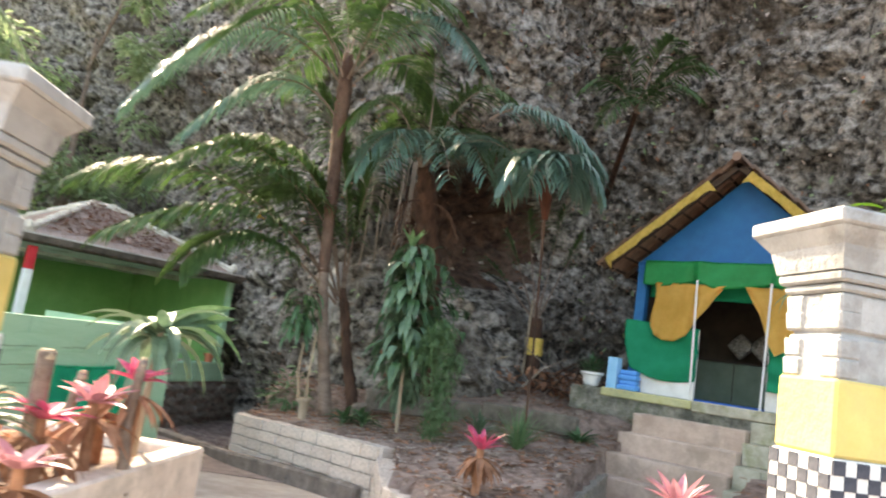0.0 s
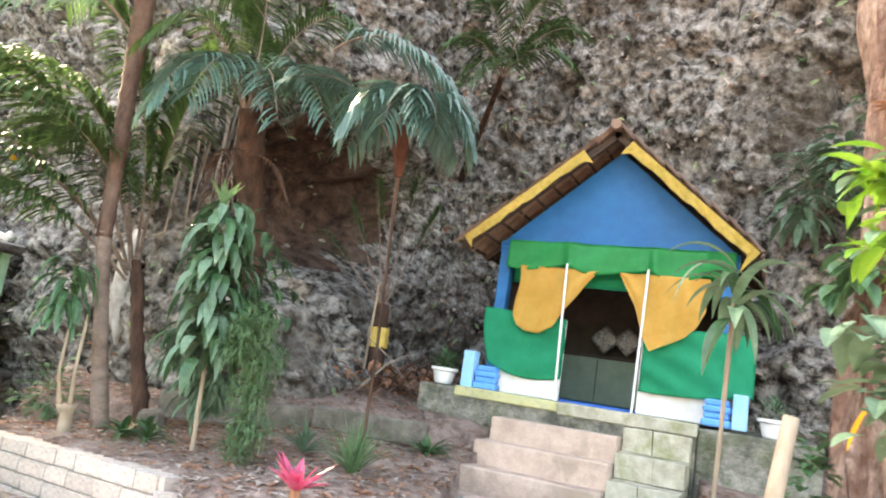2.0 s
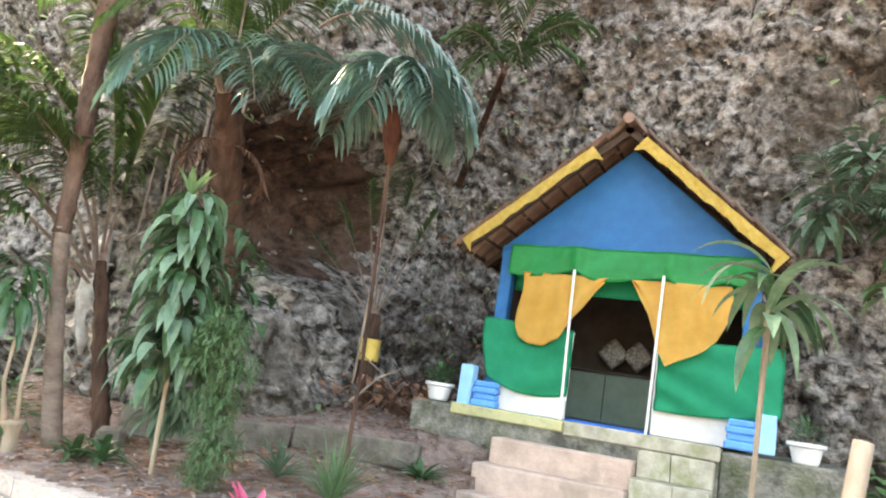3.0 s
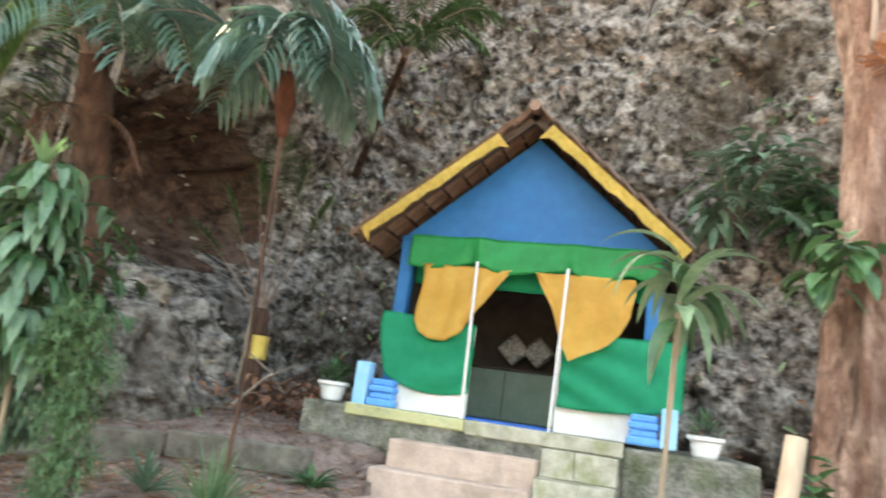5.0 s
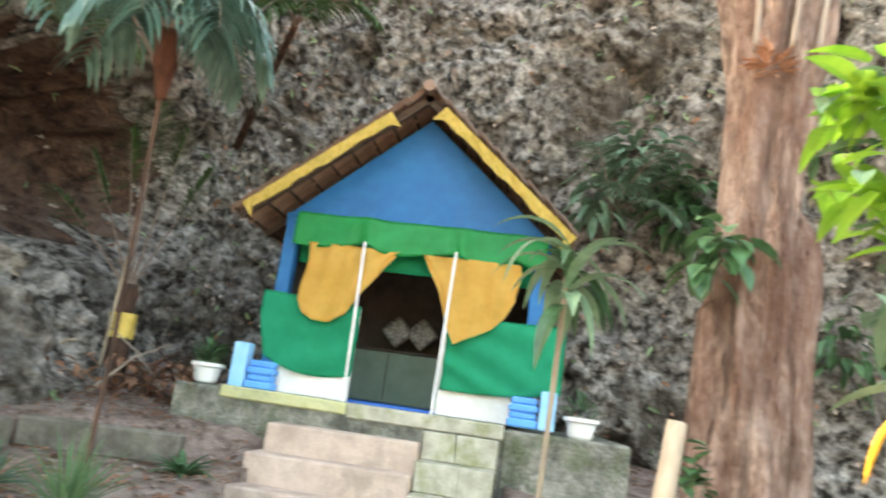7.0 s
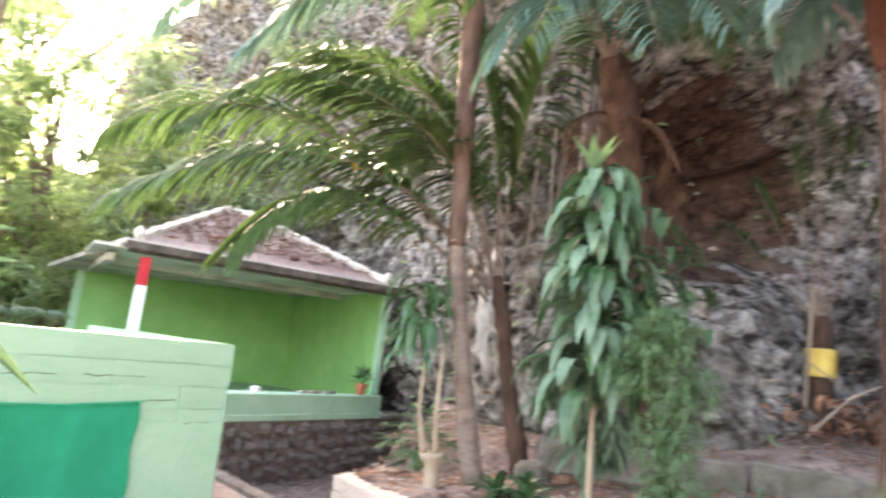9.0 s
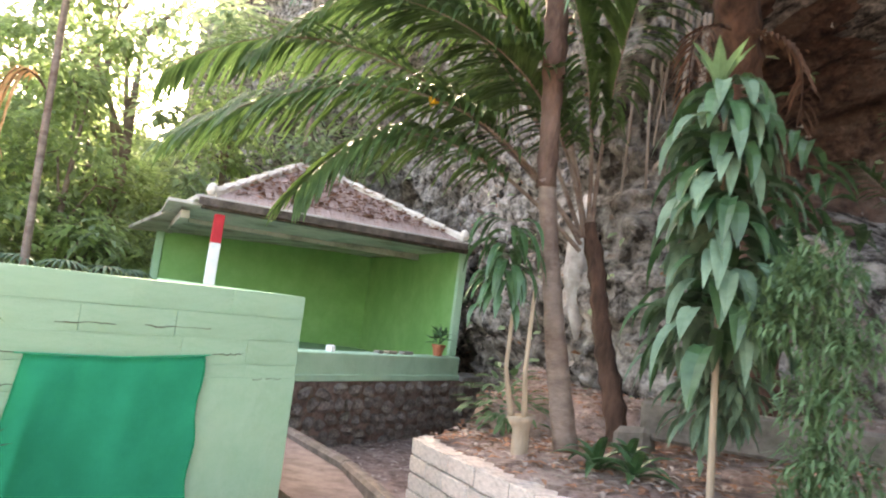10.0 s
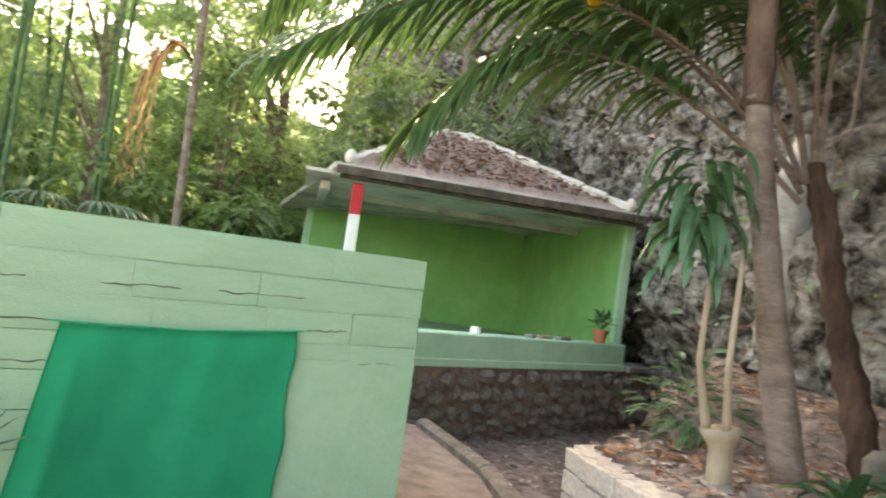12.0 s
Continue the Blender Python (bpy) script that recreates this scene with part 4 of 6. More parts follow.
for k in range(8):
    s = bmesh.new()
    bmesh.ops.create_icosphere(s, subdivisions=1, radius=0.5)
    r2 = random.Random(k)
    for vv in s.verts:
        vv.co *= r2.uniform(0.8, 1.12)
    sm.append(finish(s, "stone", STONE))
rng = random.Random(31)
z = -0.52
while z < 0.26:
    x, h = -4.85, rng.uniform(0.13, 0.19)
    while x < 1.65:
        wd = rng.uniform(0.13, 0.3)
        shared("stone", rng.choice(sm), plat, Matrix.LocRotScale((x + wd / 2, -0.0, z + h / 2 + rng.uniform(-0.045, 0.045)), Euler((rng.uniform(-0.4, 0.4), rng.uniform(-0.4, 0.4), 0)), (wd * 1.02, 0.17, h * 1.08)))
        x += wd
    z += h


# ---- palms ----
def curve_pts(p0, p1, p2, n):
    p0, p1, p2 = Vector(p0), Vector(p1), Vector(p2)
    return [p0 * (1 - t) ** 2 + p1 * 2 * t * (1 - t) + p2 * t * t for t in (i / n for i in range(n + 1))]


def feather(parent, p0, mid, p2, leaflet=0.45, pairs=38, width=0.03, bare=0.25, hang=1.0, mat=PALMLEAF, stem=BARK, seed=0, thick=0.016):
    """A feather frond from p0 over mid to its tip p2; leaflets are one part, the midrib another."""
    c = Vector(mid) * 2 - (Vector(p0) + Vector(p2)) / 2
    n = 18
    pts = curve_pts(p0, c, p2, n)
    rng = random.Random(seed)
    rib, lf = bmesh.new(), bmesh.new()
    tube(rib, pts, [thick * (1 - 0.85 * i / n) for i in range(n + 1)], 5, cap=False)
    for k in range(pairs):
        t = bare + (1 - bare) * (k + 0.5) / pairs
        i = min(int(t * n), n - 1)
        q = pts[i].lerp(pts[i + 1], t * n - i)
        dd = (pts[i + 1] - pts[i]).normalized()
        side = dd.cross(Vector((0, 0, 1)))
        side = side.normalized() if side.length > 0.05 else Vector((1, 0, 0))
        s = (t - bare) / (1 - bare)
        ln = leaflet * (0.35 + 0.75 * math.sin(math.pi * (0.12 + 0.8 * s))) * rng.uniform(0.85, 1.12)
        for sg in (-1, 1):
            if rng.random() < 0.04:
                continue
            dr = side * sg + dd * (0.35 + 0.7 * s) + Vector((0, 0, rng.uniform(-0.15, 0.2)))
            blade(lf, q, dr, ln, width * rng.uniform(0.8, 1.15), hang * rng.uniform(0.7, 1.3), segs=4, fold=0.12)
    fr = part("frond", rib, stem, parent)
    part("foliage", lf, mat, fr)
    return fr


def trunk_part(name, pts, radii, mat, parent, sides=12, lump=0.15, rings=0.0, seed=0, ridge=0.0):
    """A trunk through points, refined, with uneven skin and, if asked, leaf-scar rings."""
    P, R = [], []
    for i in range(len(pts) - 1):
        a, b = Vector(pts[i]), Vector(pts[i + 1])
        k = max(2, int((b - a).length / 0.06))
        for j in range(k):
            t = j / k
            P.append(a.lerp(b, t))
            R.append(radii[i] + (radii[i + 1] - radii[i]) * t)
    P.append(Vector(pts[-1]))
    R.append(radii[-1])
    if rings:
        R = [r * (1 + rings * (1 if i % 3 == 0 else 0)) for i, r in enumerate(R)]
    bm = bmesh.new()
    tube(bm, P, R, sides, lump, seed, ridge=ridge)
    return part(name, bm, mat, parent, smooth=True)


tall = thing("palm", "tall slender palm with a ringed trunk and drooping feather fronds", "palm tree")
trunk_part("trunk", [(-1.34, 7.45, 0.35), (-1.5, 7.38, 1.2), (-1.66, 7.35, 2.15)], [0.08, 0.062, 0.056], BARK, tall, 14, 0.12, 0.05, 1)
trunk_part("fibrous_trunk", [(-1.66, 7.35, 2.1), (-1.7, 7.36, 2.8), (-1.78, 7.4, 3.9), (-1.82, 7.4, 4.8)], [0.058, 0.062, 0.085, 0.06], TRUNKTOP, tall, 12, 0.4, 0.12, 2)
TALL = [((-1.85, 7.4, 4.4), (-2.9, 6.9, 4.78), (-3.9, 6.4, 3.5)), ((-1.8, 7.4, 4.5), (-2.5, 7.0, 5.3), (-3.2, 6.2, 4.6)), ((-1.75, 7.4, 4.5), (-1.3, 7.2, 5.5), (-0.5, 6.8, 5.2)),
        ((-1.75, 7.4, 4.5), (-0.9, 7.1, 5.2), (-0.15, 6.6, 4.5)), ((-1.8, 7.4, 4.5), (-2.0, 7.2, 5.6), (-2.4, 6.6, 6.0)), ((-1.8, 7.4, 4.5), (-1.75, 7.5, 5.7), (-1.5, 7.6, 6.4)),
        ((-1.8, 7.4, 4.5), (-2.3, 8.2, 5.3), (-3.2, 9.0, 4.8)), ((-1.8, 7.4, 4.4), (-2.2, 6.6, 4.9), (-2.6, 5.6, 4.0)), ((-1.8, 7.4, 4.4), (-1.3, 6.5, 4.9), (-1.1, 5.6, 4.1)),
        ((-1.8, 7.4, 4.3), (-1.2, 8.0, 5.0), (-0.6, 8.6, 4.4)), ((-1.85, 7.4, 4.0), (-2.6, 7.2, 4.3), (-3.3, 6.7, 3.4))]
for i, (a, b, c) in enumerate(TALL):
    # Three fronds get the paler leaf as a painted sheen.
    feather(tall, a, b, c, 0.58, 50, 0.034, 0.2, 1.1, BLUEPALM if i in (0, 10, 3) else PALMLEAF, BARK, i)
low = thing("palm", "leaning young palm with long arching fronds over the path", "palm tree")
trunk_part("trunk", [(-1.1, 7.85, 0.4), (-1.32, 7.95, 1.1), (-1.5, 8.08, 1.75), (-1.58, 8.12, 2.0)], [0.072, 0.05, 0.062, 0.045], FIBRE, low, 12, 0.6, 0.25, 3)
LOW = [((-1.62, 8.1, 1.85), (-2.5, 7.12, 2.66), (-3.6, 6.1, 2.1)), ((-1.62, 8.1, 1.8), (-2.5, 7.3, 2.42), (-3.0, 6.6, 1.9)), ((-1.62, 8.1, 1.9), (-2.7, 7.6, 3.5), (-3.6, 6.6, 2.8)),
       ((-1.6, 8.1, 1.9), (-2.1, 7.8, 3.3), (-2.9, 7.0, 3.5)), ((-1.58, 8.1, 1.9), (-1.75, 8.0, 3.4), (-2.2, 7.7, 4.4)), ((-1.55, 8.1, 1.9), (-1.5, 8.15, 3.2), (-1.2, 8.0, 4.2)),
       ((-1.6, 8.15, 1.9), (-2.3, 8.6, 3.2), (-3.3, 9.0, 3.3)), ((-1.62, 8.1, 1.9), (-3.0, 7.2, 3.0), (-4.3, 6.5, 2.7)), ((-1.6, 8.1, 1.9), (-1.95, 7.5, 2.9), (-2.6, 6.5, 3.1))]
for i, (a, b, c) in enumerate(LOW):
    feather(low, a, b, c, 0.68, 64, 0.04, 0.24, 1.25, PALMLEAF, BARK, 40 + i, 0.018)
yl = bmesh.new()
rosette(yl, 3, 0.07, 0.05, 0.6, 0.6, 3)
tagged(part("withered_leaf", yl, YELLEAF, None, m=pose(-2.44, 7.12, 2.59)), "small orange withered leaf caught on a frond", "leaf")

umb = thing("palm", "slim palm with an umbrella of bluish drooping leaflets", "palm tree")
trunk_part("trunk", [(0.8, 6.15, 0.45), (0.79, 6.1, 1.4), (0.73, 6.0, 2.78)], [0.016, 0.011, 0.013], FIBRE, umb, 8, 0.2, 0, 4)
trunk_part("fibre_sheath", [(0.73, 6.0, 2.76), (0.71, 5.99, 2.95), (0.68, 5.98, 3.14)], [0.03, 0.07, 0.055], REDFIBRE, umb, 10, 0.5, 0.1, 5)
for i, (m, e) in enumerate((((0.48, 5.75, 3.3), (0.28, 5.7, 2.95)), ((0.95, 5.8, 3.33), (1.2, 5.75, 3.02)), ((0.62, 5.6, 3.3), (0.55, 5.4, 2.95)), ((0.82, 5.62, 3.3), (0.9, 5.4, 2.98)), ((0.5, 6.2, 3.35), (0.3, 6.5, 3.05)), ((0.95, 6.2, 3.4), (1.2, 6.4, 3.1)))):
    feather(umb, (0.68, 5.98, 3.1), m, e, 0.42, 32, 0.038, 0.08, 1.9, BLUEPALM, BARK, 60 + i, 0.012)
for i, (m, e) in enumerate((((0.6, 6.2, 3.9), (1.22, 6.1, 3.35)), ((0.2, 6.5, 3.6), (-0.3, 6.5, 3.5)))):
    feather(umb, (0.66, 6.1, 3.0) if i else (0.05, 6.6, 3.9), m, e, 0.42, 34, 0.03, 0.1, 1.5, BLUEPALM, BARK, 70 + i, 0.014)

old = thing("palm", "shaggy brown-skirted palm against the rock face", "palm tree")
trunk_part("trunk", [(-0.3, 8.2, 0.7), (-0.45, 7.9, 2.2), (-0.62, 7.5, 3.2), (-0.68, 7.3, 3.5)], [0.09, 0.1, 0.14, 0.08], FIBRE, old, 12, 0.5, 0.2, 6)
for i, (m, e) in enumerate((((-1.0, 6.8, 3.7), (-1.3, 6.5, 3.05)), ((-0.3, 6.9, 3.8), (0.1, 6.5, 3.25)), ((-0.5, 6.8, 3.7), (-0.25, 6.3, 3.1)), ((-0.8, 6.7, 3.7), (-0.95, 6.3, 3.15)), ((-1.1, 7.0, 4.1), (-1.5, 6.7, 3.7)),
                           ((-0.3, 7.2, 4.3), (0.2, 6.9, 4.3)), ((-0.7, 7.4, 4.3), (-0.8, 7.5, 5.0)), ((-0.1, 7.6, 4.0), (0.5, 7.6, 3.7)), ((-0.4, 7.7, 4.1), (0.1, 8.3, 4.0)))):
    feather(old, (-0.68, 7.3, 3.4), m, e, 0.45, 34, 0.03, 0.1, 1.3, BLUEPALM if i < 4 else PALMLEAF, BARK, 80 + i, 0.015)
for i in range(3):
    a = i * 2.1
    feather(old, (-0.62, 7.45, 3.1), (-0.62 + 0.35 * math.cos(a), 7.4 + 0.35 * math.sin(a), 2.9), (-0.6 + 0.3 * math.cos(a), 7.5 + 0.3 * math.sin(a), 2.3), 0.2, 22, 0.022, 0.1, 1.5, DARKDRY, FIBRE, 100 + i, 0.01)

cpalm = thing("cliff_palm", "dark small palm rooted on the cliff face", "palm tree")
trunk_part("trunk", [(2.05, 12.4, 4.6), (2.05, 11.2, 5.0), (2.05, 9.8, 5.4)], [0.06, 0.05, 0.04], FIBRE, cpalm, 8, 0.2, 0.1, 7)
for i, e in enumerate(((1.5, 9.2, 4.95), (2.95, 9.2, 5.95), (2.8, 9.1, 5.45), (2.45, 9.3, 6.4), (1.6, 9.4, 6.2), (2.1, 9.0, 5.2), (1.2, 9.6, 5.6), (2.9, 9.8, 6.3))):
    e = Vector(e)
    m = (Vector((2.05, 9.8, 5.4)) + e) / 2 + Vector((0, 0, 0.3))
    feather(cpalm, (2.05, 9.8, 5.4), m, e, 0.4, 30, 0.03, 0.1, 1.1, PALMLEAF, BARK, 120 + i)

CLOSER = Matrix.Translation((0.39, 0.6, 1.34)) @ Matrix.Scale(0.81, 4) @ Matrix.Translation((-0.45, -0.6, -1.34))
wrap = thing("wrapped_palm", "young palm with a dark stump and a yellow cloth band", "palm tree", CLOSER)
trunk_part("stump", [(1.2, 12.2, 0.9), (1.18, 12.2, 1.75), (1.16, 12.2, 2.3)], [0.17, 0.13, 0.12], FIBRE, wrap, 12, 0.3, 0.1, 8)
b = bmesh.new()
tube(b, [(1.18, 12.2, 1.62), (1.18, 12.2, 1.78), (1.175, 12.2, 1.93)], [0.16, 0.155, 0.165], 14, 0.08, 2)
part("yellow_band", b, CLOTH_FRINGE, wrap, "mustard cloth wrapped round the stump")
for i, e in enumerate(((0.41, 12.0, 3.6), (1.42, 12.0, 4.2), (1.0, 11.8, 4.4), (0.75, 11.9, 4.0), (1.8, 11.8, 3.7), (0.1, 11.6, 3.0))):
    e = Vector(e)
    m = (Vector((1.16, 12.2, 2.2)) * 0.45 + e * 0.55) + Vector((0, 0, 0.15))
    feather(wrap, (1.16, 12.2, 2.2), m, e + Vector((0, 0, 0.2)), 0.35, 22, 0.028, 0.55, 1.0, PALMLEAF, BARK, 140 + i, 0.02)
st = bmesh.new()
tube(st, [(1.02, 12.0, 0.9), (1.05, 12.0, 2.6)], [0.022, 0.018], 6)
tagged(part("support_stick", st, CUT, m=CLOSER), "thin pale stick standing beside the wrapped palm", "stick")


# ---- broad-leaved plants ----
def scatter_leaves(bm, centre, radius, count, length, width, seed, down=0.3, squash=1.0, droop=0.6, segs=3):
    rng = random.Random(seed)
    c = Vector(centre)
    for _ in range(count):
        d = Vector((rng.gauss(0, 1), rng.gauss(0, 1), rng.gauss(0, 1) * squash)).normalized()
        p = c + Vector((d.x * radius, d.y * radius, d.z * radius * squash)) * rng.uniform(0.25, 1.0)
        dr = Vector((d.x + rng.uniform(-0.5, 0.5), d.y + rng.uniform(-0.5, 0.5), d.z * 0.4 - down + rng.uniform(-0.3, 0.3)))
        blade(bm, p, dr, length * rng.uniform(0.65, 1.15), width * rng.uniform(0.75, 1.15), droop, segs, 0.18)
    return bm


epi = thing("climbing_plant", "dusty climbing plant with long leaves hanging down a stake", "plant")
b = bmesh.new()
tube(b, [(-0.44, 6.62, 0.5), (-0.47, 6.6, 1.2), (-0.52, 6.45, 2.45)], [0.018, 0.015, 0.01], 8)
part("stake", b, CUT, epi, "pale peeled stake")
b, b2, b3 = bmesh.new(), bmesh.new(), bmesh.new()
rng = random.Random(3)
for i in range(240):
    t = rng.random()
    a = rng.uniform(0, 6.28)
    o = Vector((math.cos(a), math.sin(a), 0))
    c = Vector((-0.5 + 0.05 * t, 6.42, 2.42 - 1.2 * t)) + o * rng.uniform(0.02, 0.12 + 0.1 * t)
    blade(b if rng.random() < 0.55 else b2, c, o * 0.8 + Vector((rng.uniform(-0.3, 0.3), rng.uniform(-0.3, 0.3), 0.3 - 0.5 * rng.random())), rng.uniform(0.2, 0.36), rng.uniform(0.06, 0.1), rng.uniform(2.4, 4.2), 7, rng.uniform(0.05, 0.25))
for i in range(170):
    t = rng.random()
    a = rng.uniform(0, 6.28)
    o = Vector((math.cos(a), math.sin(a), 0))
    c = Vector((-0.53 - 0.1 * math.sin(1.8 * t), 6.6 + 0.15 * t, 2.3 - 1.2 * t)) + o * rng.uniform(0.02, 0.13 * (0.5 + 0.5 * t))
    blade(b, c, o * 0.6 + Vector((rng.uniform(-0.4, 0.2), rng.uniform(-0.3, 0.2), -0.5 * rng.random())), rng.uniform(0.13, 0.28), rng.uniform(0.04, 0.075), rng.uniform(2.0, 3.6), 5, rng.uniform(0.05, 0.3))
for i in range(110):
    a = rng.uniform(0, 6.28)
    o = Vector((math.cos(a), math.sin(a), 0))
    c = Vector((-0.22 + rng.gauss(0, 0.13), 6.75 + rng.gauss(0, 0.1), 1.72 + rng.gauss(0, 0.26)))
    blade(b3, c, o * 0.8 + Vector((0, 0, rng.uniform(-0.3, 0.4))), rng.uniform(0.16, 0.3), rng.uniform(0.04, 0.07), rng.uniform(1.2, 2.6), 5, 0.2)
part("hanging_leaves", b, DUSTY, epi, "dusty grey-green leaves")
part("fresh_leaves", b2, LEAF, epi)
part("side_leaves", b3, LEAF, epi)
b = bmesh.new()
for i in range(7):
    a = i * 0.95
    blade(b, (-0.54, 6.38, 2.36), (0.5 * math.cos(a), 0.5 * math.sin(a), 1), 0.26, 0.06, 0.5 + 0.2 * (i % 3), 6, 0.2)
part("young_shoot", b, FERN, epi, "fresh green upright young leaves")
b = bmesh.new()
scatter_leaves(b, (-0.5, 6.95, 1.0), 0.2, 90, 0.18, 0.05, 8, 0.6, 1.2, 1.5)
scatter_leaves(b, (-0.4, 6.8, 1.05), 0.2, 80, 0.16, 0.045, 9, 0.5, 1.0, 1.2)
part("lower_leaves", b, DUSTY, epi)

fea = thing("feathery_bush", "soft feathery green asparagus fern bush", "bush")
b = bmesh.new()
rng = random.Random(12)
for cx, cy, cz, cr, n in ((-0.1, 6.1, 1.52, 0.17, 800), (-0.2, 6.12, 1.38, 0.14, 500), (0.02, 6.1, 1.3, 0.16, 700), (-0.04, 6.08, 1.08, 0.16, 600), (0.0, 6.1, 0.84, 0.17, 700), (-0.06, 6.15, 0.68, 0.14, 400)):
    c = Vector((cx, cy, cz))
    part("stem", tube(bmesh.new(), curve_pts((-0.06, 6.12, 0.5), (-0.06, 6.12, cz), c, 8), [0.007] * 9, 5, cap=False), FERN, fea)
    for k in range(n):
        d = Vector((rng.gauss(0, 1), rng.gauss(0, 1), rng.gauss(0, 0.8)))
        d = d.normalized() * cr * rng.random() ** 0.5
        blade(b, c + d, d * 3 + Vector((rng.gauss(0, 0.6), rng.gauss(0, 0.6), rng.gauss(-0.2, 0.5))), rng.uniform(0.04, 0.09), 0.012, 0.8, 2, 0.05)
part("needles", b, FERN, fea)

cut = thing("pollarded_shrub", "forked pale cut trunk with limp drooping leaves", "shrub")
trunk_part("trunk", [(-1.57, 7.2, 0.35), (-1.58, 7.2, 0.6), (-1.59, 7.19, 0.68)], [0.05, 0.05, 0.085], CUT, cut, 10, 0.3, 0, 9)
for x, z in ((-1.66, 1.28), (-1.54, 1.42)):
    trunk_part("shoot", [(-1.6 + (x + 1.6) * 0.7, 7.18, 0.66), (x, 7.05, 0.95), (x + 0.02, 7.0, z)], [0.021, 0.014, 0.012], CUT, cut, 8, 0.15, 0, 10)
b = bmesh.new()
rng = random.Random(14)
for i in range(64):
    a = rng.uniform(0, 6.28)
    o = Vector((math.cos(a), math.sin(a), 0))
    blade(b, Vector((-1.72, 7.0, rng.uniform(1.3, 1.85))) + o * rng.uniform(0.0, 0.1), o * 0.7 + Vector((0, 0, 0.0)), rng.uniform(0.16, 0.34), rng.uniform(0.035, 0.065), rng.uniform(2.6, 4.4), 6, rng.uniform(0.05, 0.3))
part("drooping_leaves", b, LEAF, cut)
b = bmesh.new()
scatter_leaves(b, (-2.05, 8.1, 0.62), 0.32, 150, 0.14, 0.05, 15, 0.1, 0.9, 0.6)
tagged(part("low_bush", b, FERN), "low leafy green bush beside the stone wall", "bush")


def rosette_plant(name, m, n, length, width, rise, droop, mat, label, category, seed, group="", inner=None):
    bm = rosette(bmesh.new(), n, length, width, rise, droop, seed, 0.02)
    if inner:
        t = thing(name, label, category, m, group)
        part("outer_leaves", bm, mat, t)
        part("heart_leaves", rosette(bmesh.new(), max(5, n // 2), length * 0.8, width, rise * 1.3, droop * 0.6, seed + 1, 0.03), inner, t)
        return t
    return tagged(part(name, bm, mat, None, m=m), label, category, group)


def gz(x, y):
    return ground_height(x, y) - 0.01


for x, y, s, k in ((-1.06, 7.0, 0.3, 1), (-0.83, 6.85, 0.26, 2), (-0.95, 7.3, 0.2, 3)):
    t = thing("broadleaf_herb", "small drooping green herb on the bed", "plant", pose(x, y, gz(x, y)), "herbs on the bed")
    r2 = random.Random(k)
    for i in range(11):
        a, el = i * 2.4, 0.5 + 0.07 * i
        part("leaf", blade(bmesh.new(), (0, 0, 0.02), (math.cos(a) * math.cos(el), math.sin(a) * math.cos(el), math.sin(el)), s * r2.uniform(0.8, 1.15), 0.06, 1.6, 6, 0.2), LEAF, t)
t = thing("agave_rosette", "spiky pale green rosette on the bed", "plant", pose(0.38, 6.5, gz(0.38, 6.5) + 0.03))
r2 = random.Random(5)
for i in range(22):
    a, el = i * 2.4, r2.uniform(0.3, 1.2)
    part("leaf", blade(bmesh.new(), (0, 0, 0.02), (math.cos(a) * math.cos(el), math.sin(a) * math.cos(el), math.sin(el)), 0.3 * r2.uniform(0.75, 1.1), 0.035, 0.6, 5, 0.2), DUSTY, t)
rosette_plant("grass_clump", pose(0.74, 5.95, gz(0.74, 5.95)), 60, 0.42, 0.016, 1.25, 0.7, FERN, "clump of fresh green blades on the bed", "grass", 6)
rosette_plant("fern_clump", pose(1.45, 7.35, gz(1.45, 7.35)), 22, 0.26, 0.05, 0.8, 1.0, LEAF, "dark leafy fern at the podium foot", "fern", 7)
t = thing("bromeliad", "vivid pink bromeliad rising from dry lower leaves", "bromeliad", pose(0.43, 4.38, 0.68), "bromeliads")
part("stem", tube(bmesh.new(), [(0, 0, -0.4), (0, 0, 0.08)], [0.03, 0.025], 8), DRYLEAF, t)
part("heart_leaves", rosette(bmesh.new(), 15, 0.19, 0.05, 0.95, 0.3, 9, 0.08), PINK, t)
part("skirt_leaves", rosette(bmesh.new(), 22, 0.24, 0.05, -0.8, 0.8, 8, 0.02), DRYLEAF, t)
t = thing("bromeliad", "faded purple-pink bromeliad beside the gate", "bromeliad", pose(1.42, 3.02, 0.7), "bromeliads")
part("stem", tube(bmesh.new(), [(0, 0, -0.7), (0, 0, 0.1)], [0.025, 0.02], 8), DRYLEAF, t)
part("heart_leaves", rosette(bmesh.new(), 14, 0.2, 0.06, 0.9, 0.3, 19, 0.1), DULLPINK, t)
part("skirt_leaves", rosette(bmesh.new(), 10, 0.2, 0.045, -0.4, 0.8, 20, 0.05), DRYLEAF, t)

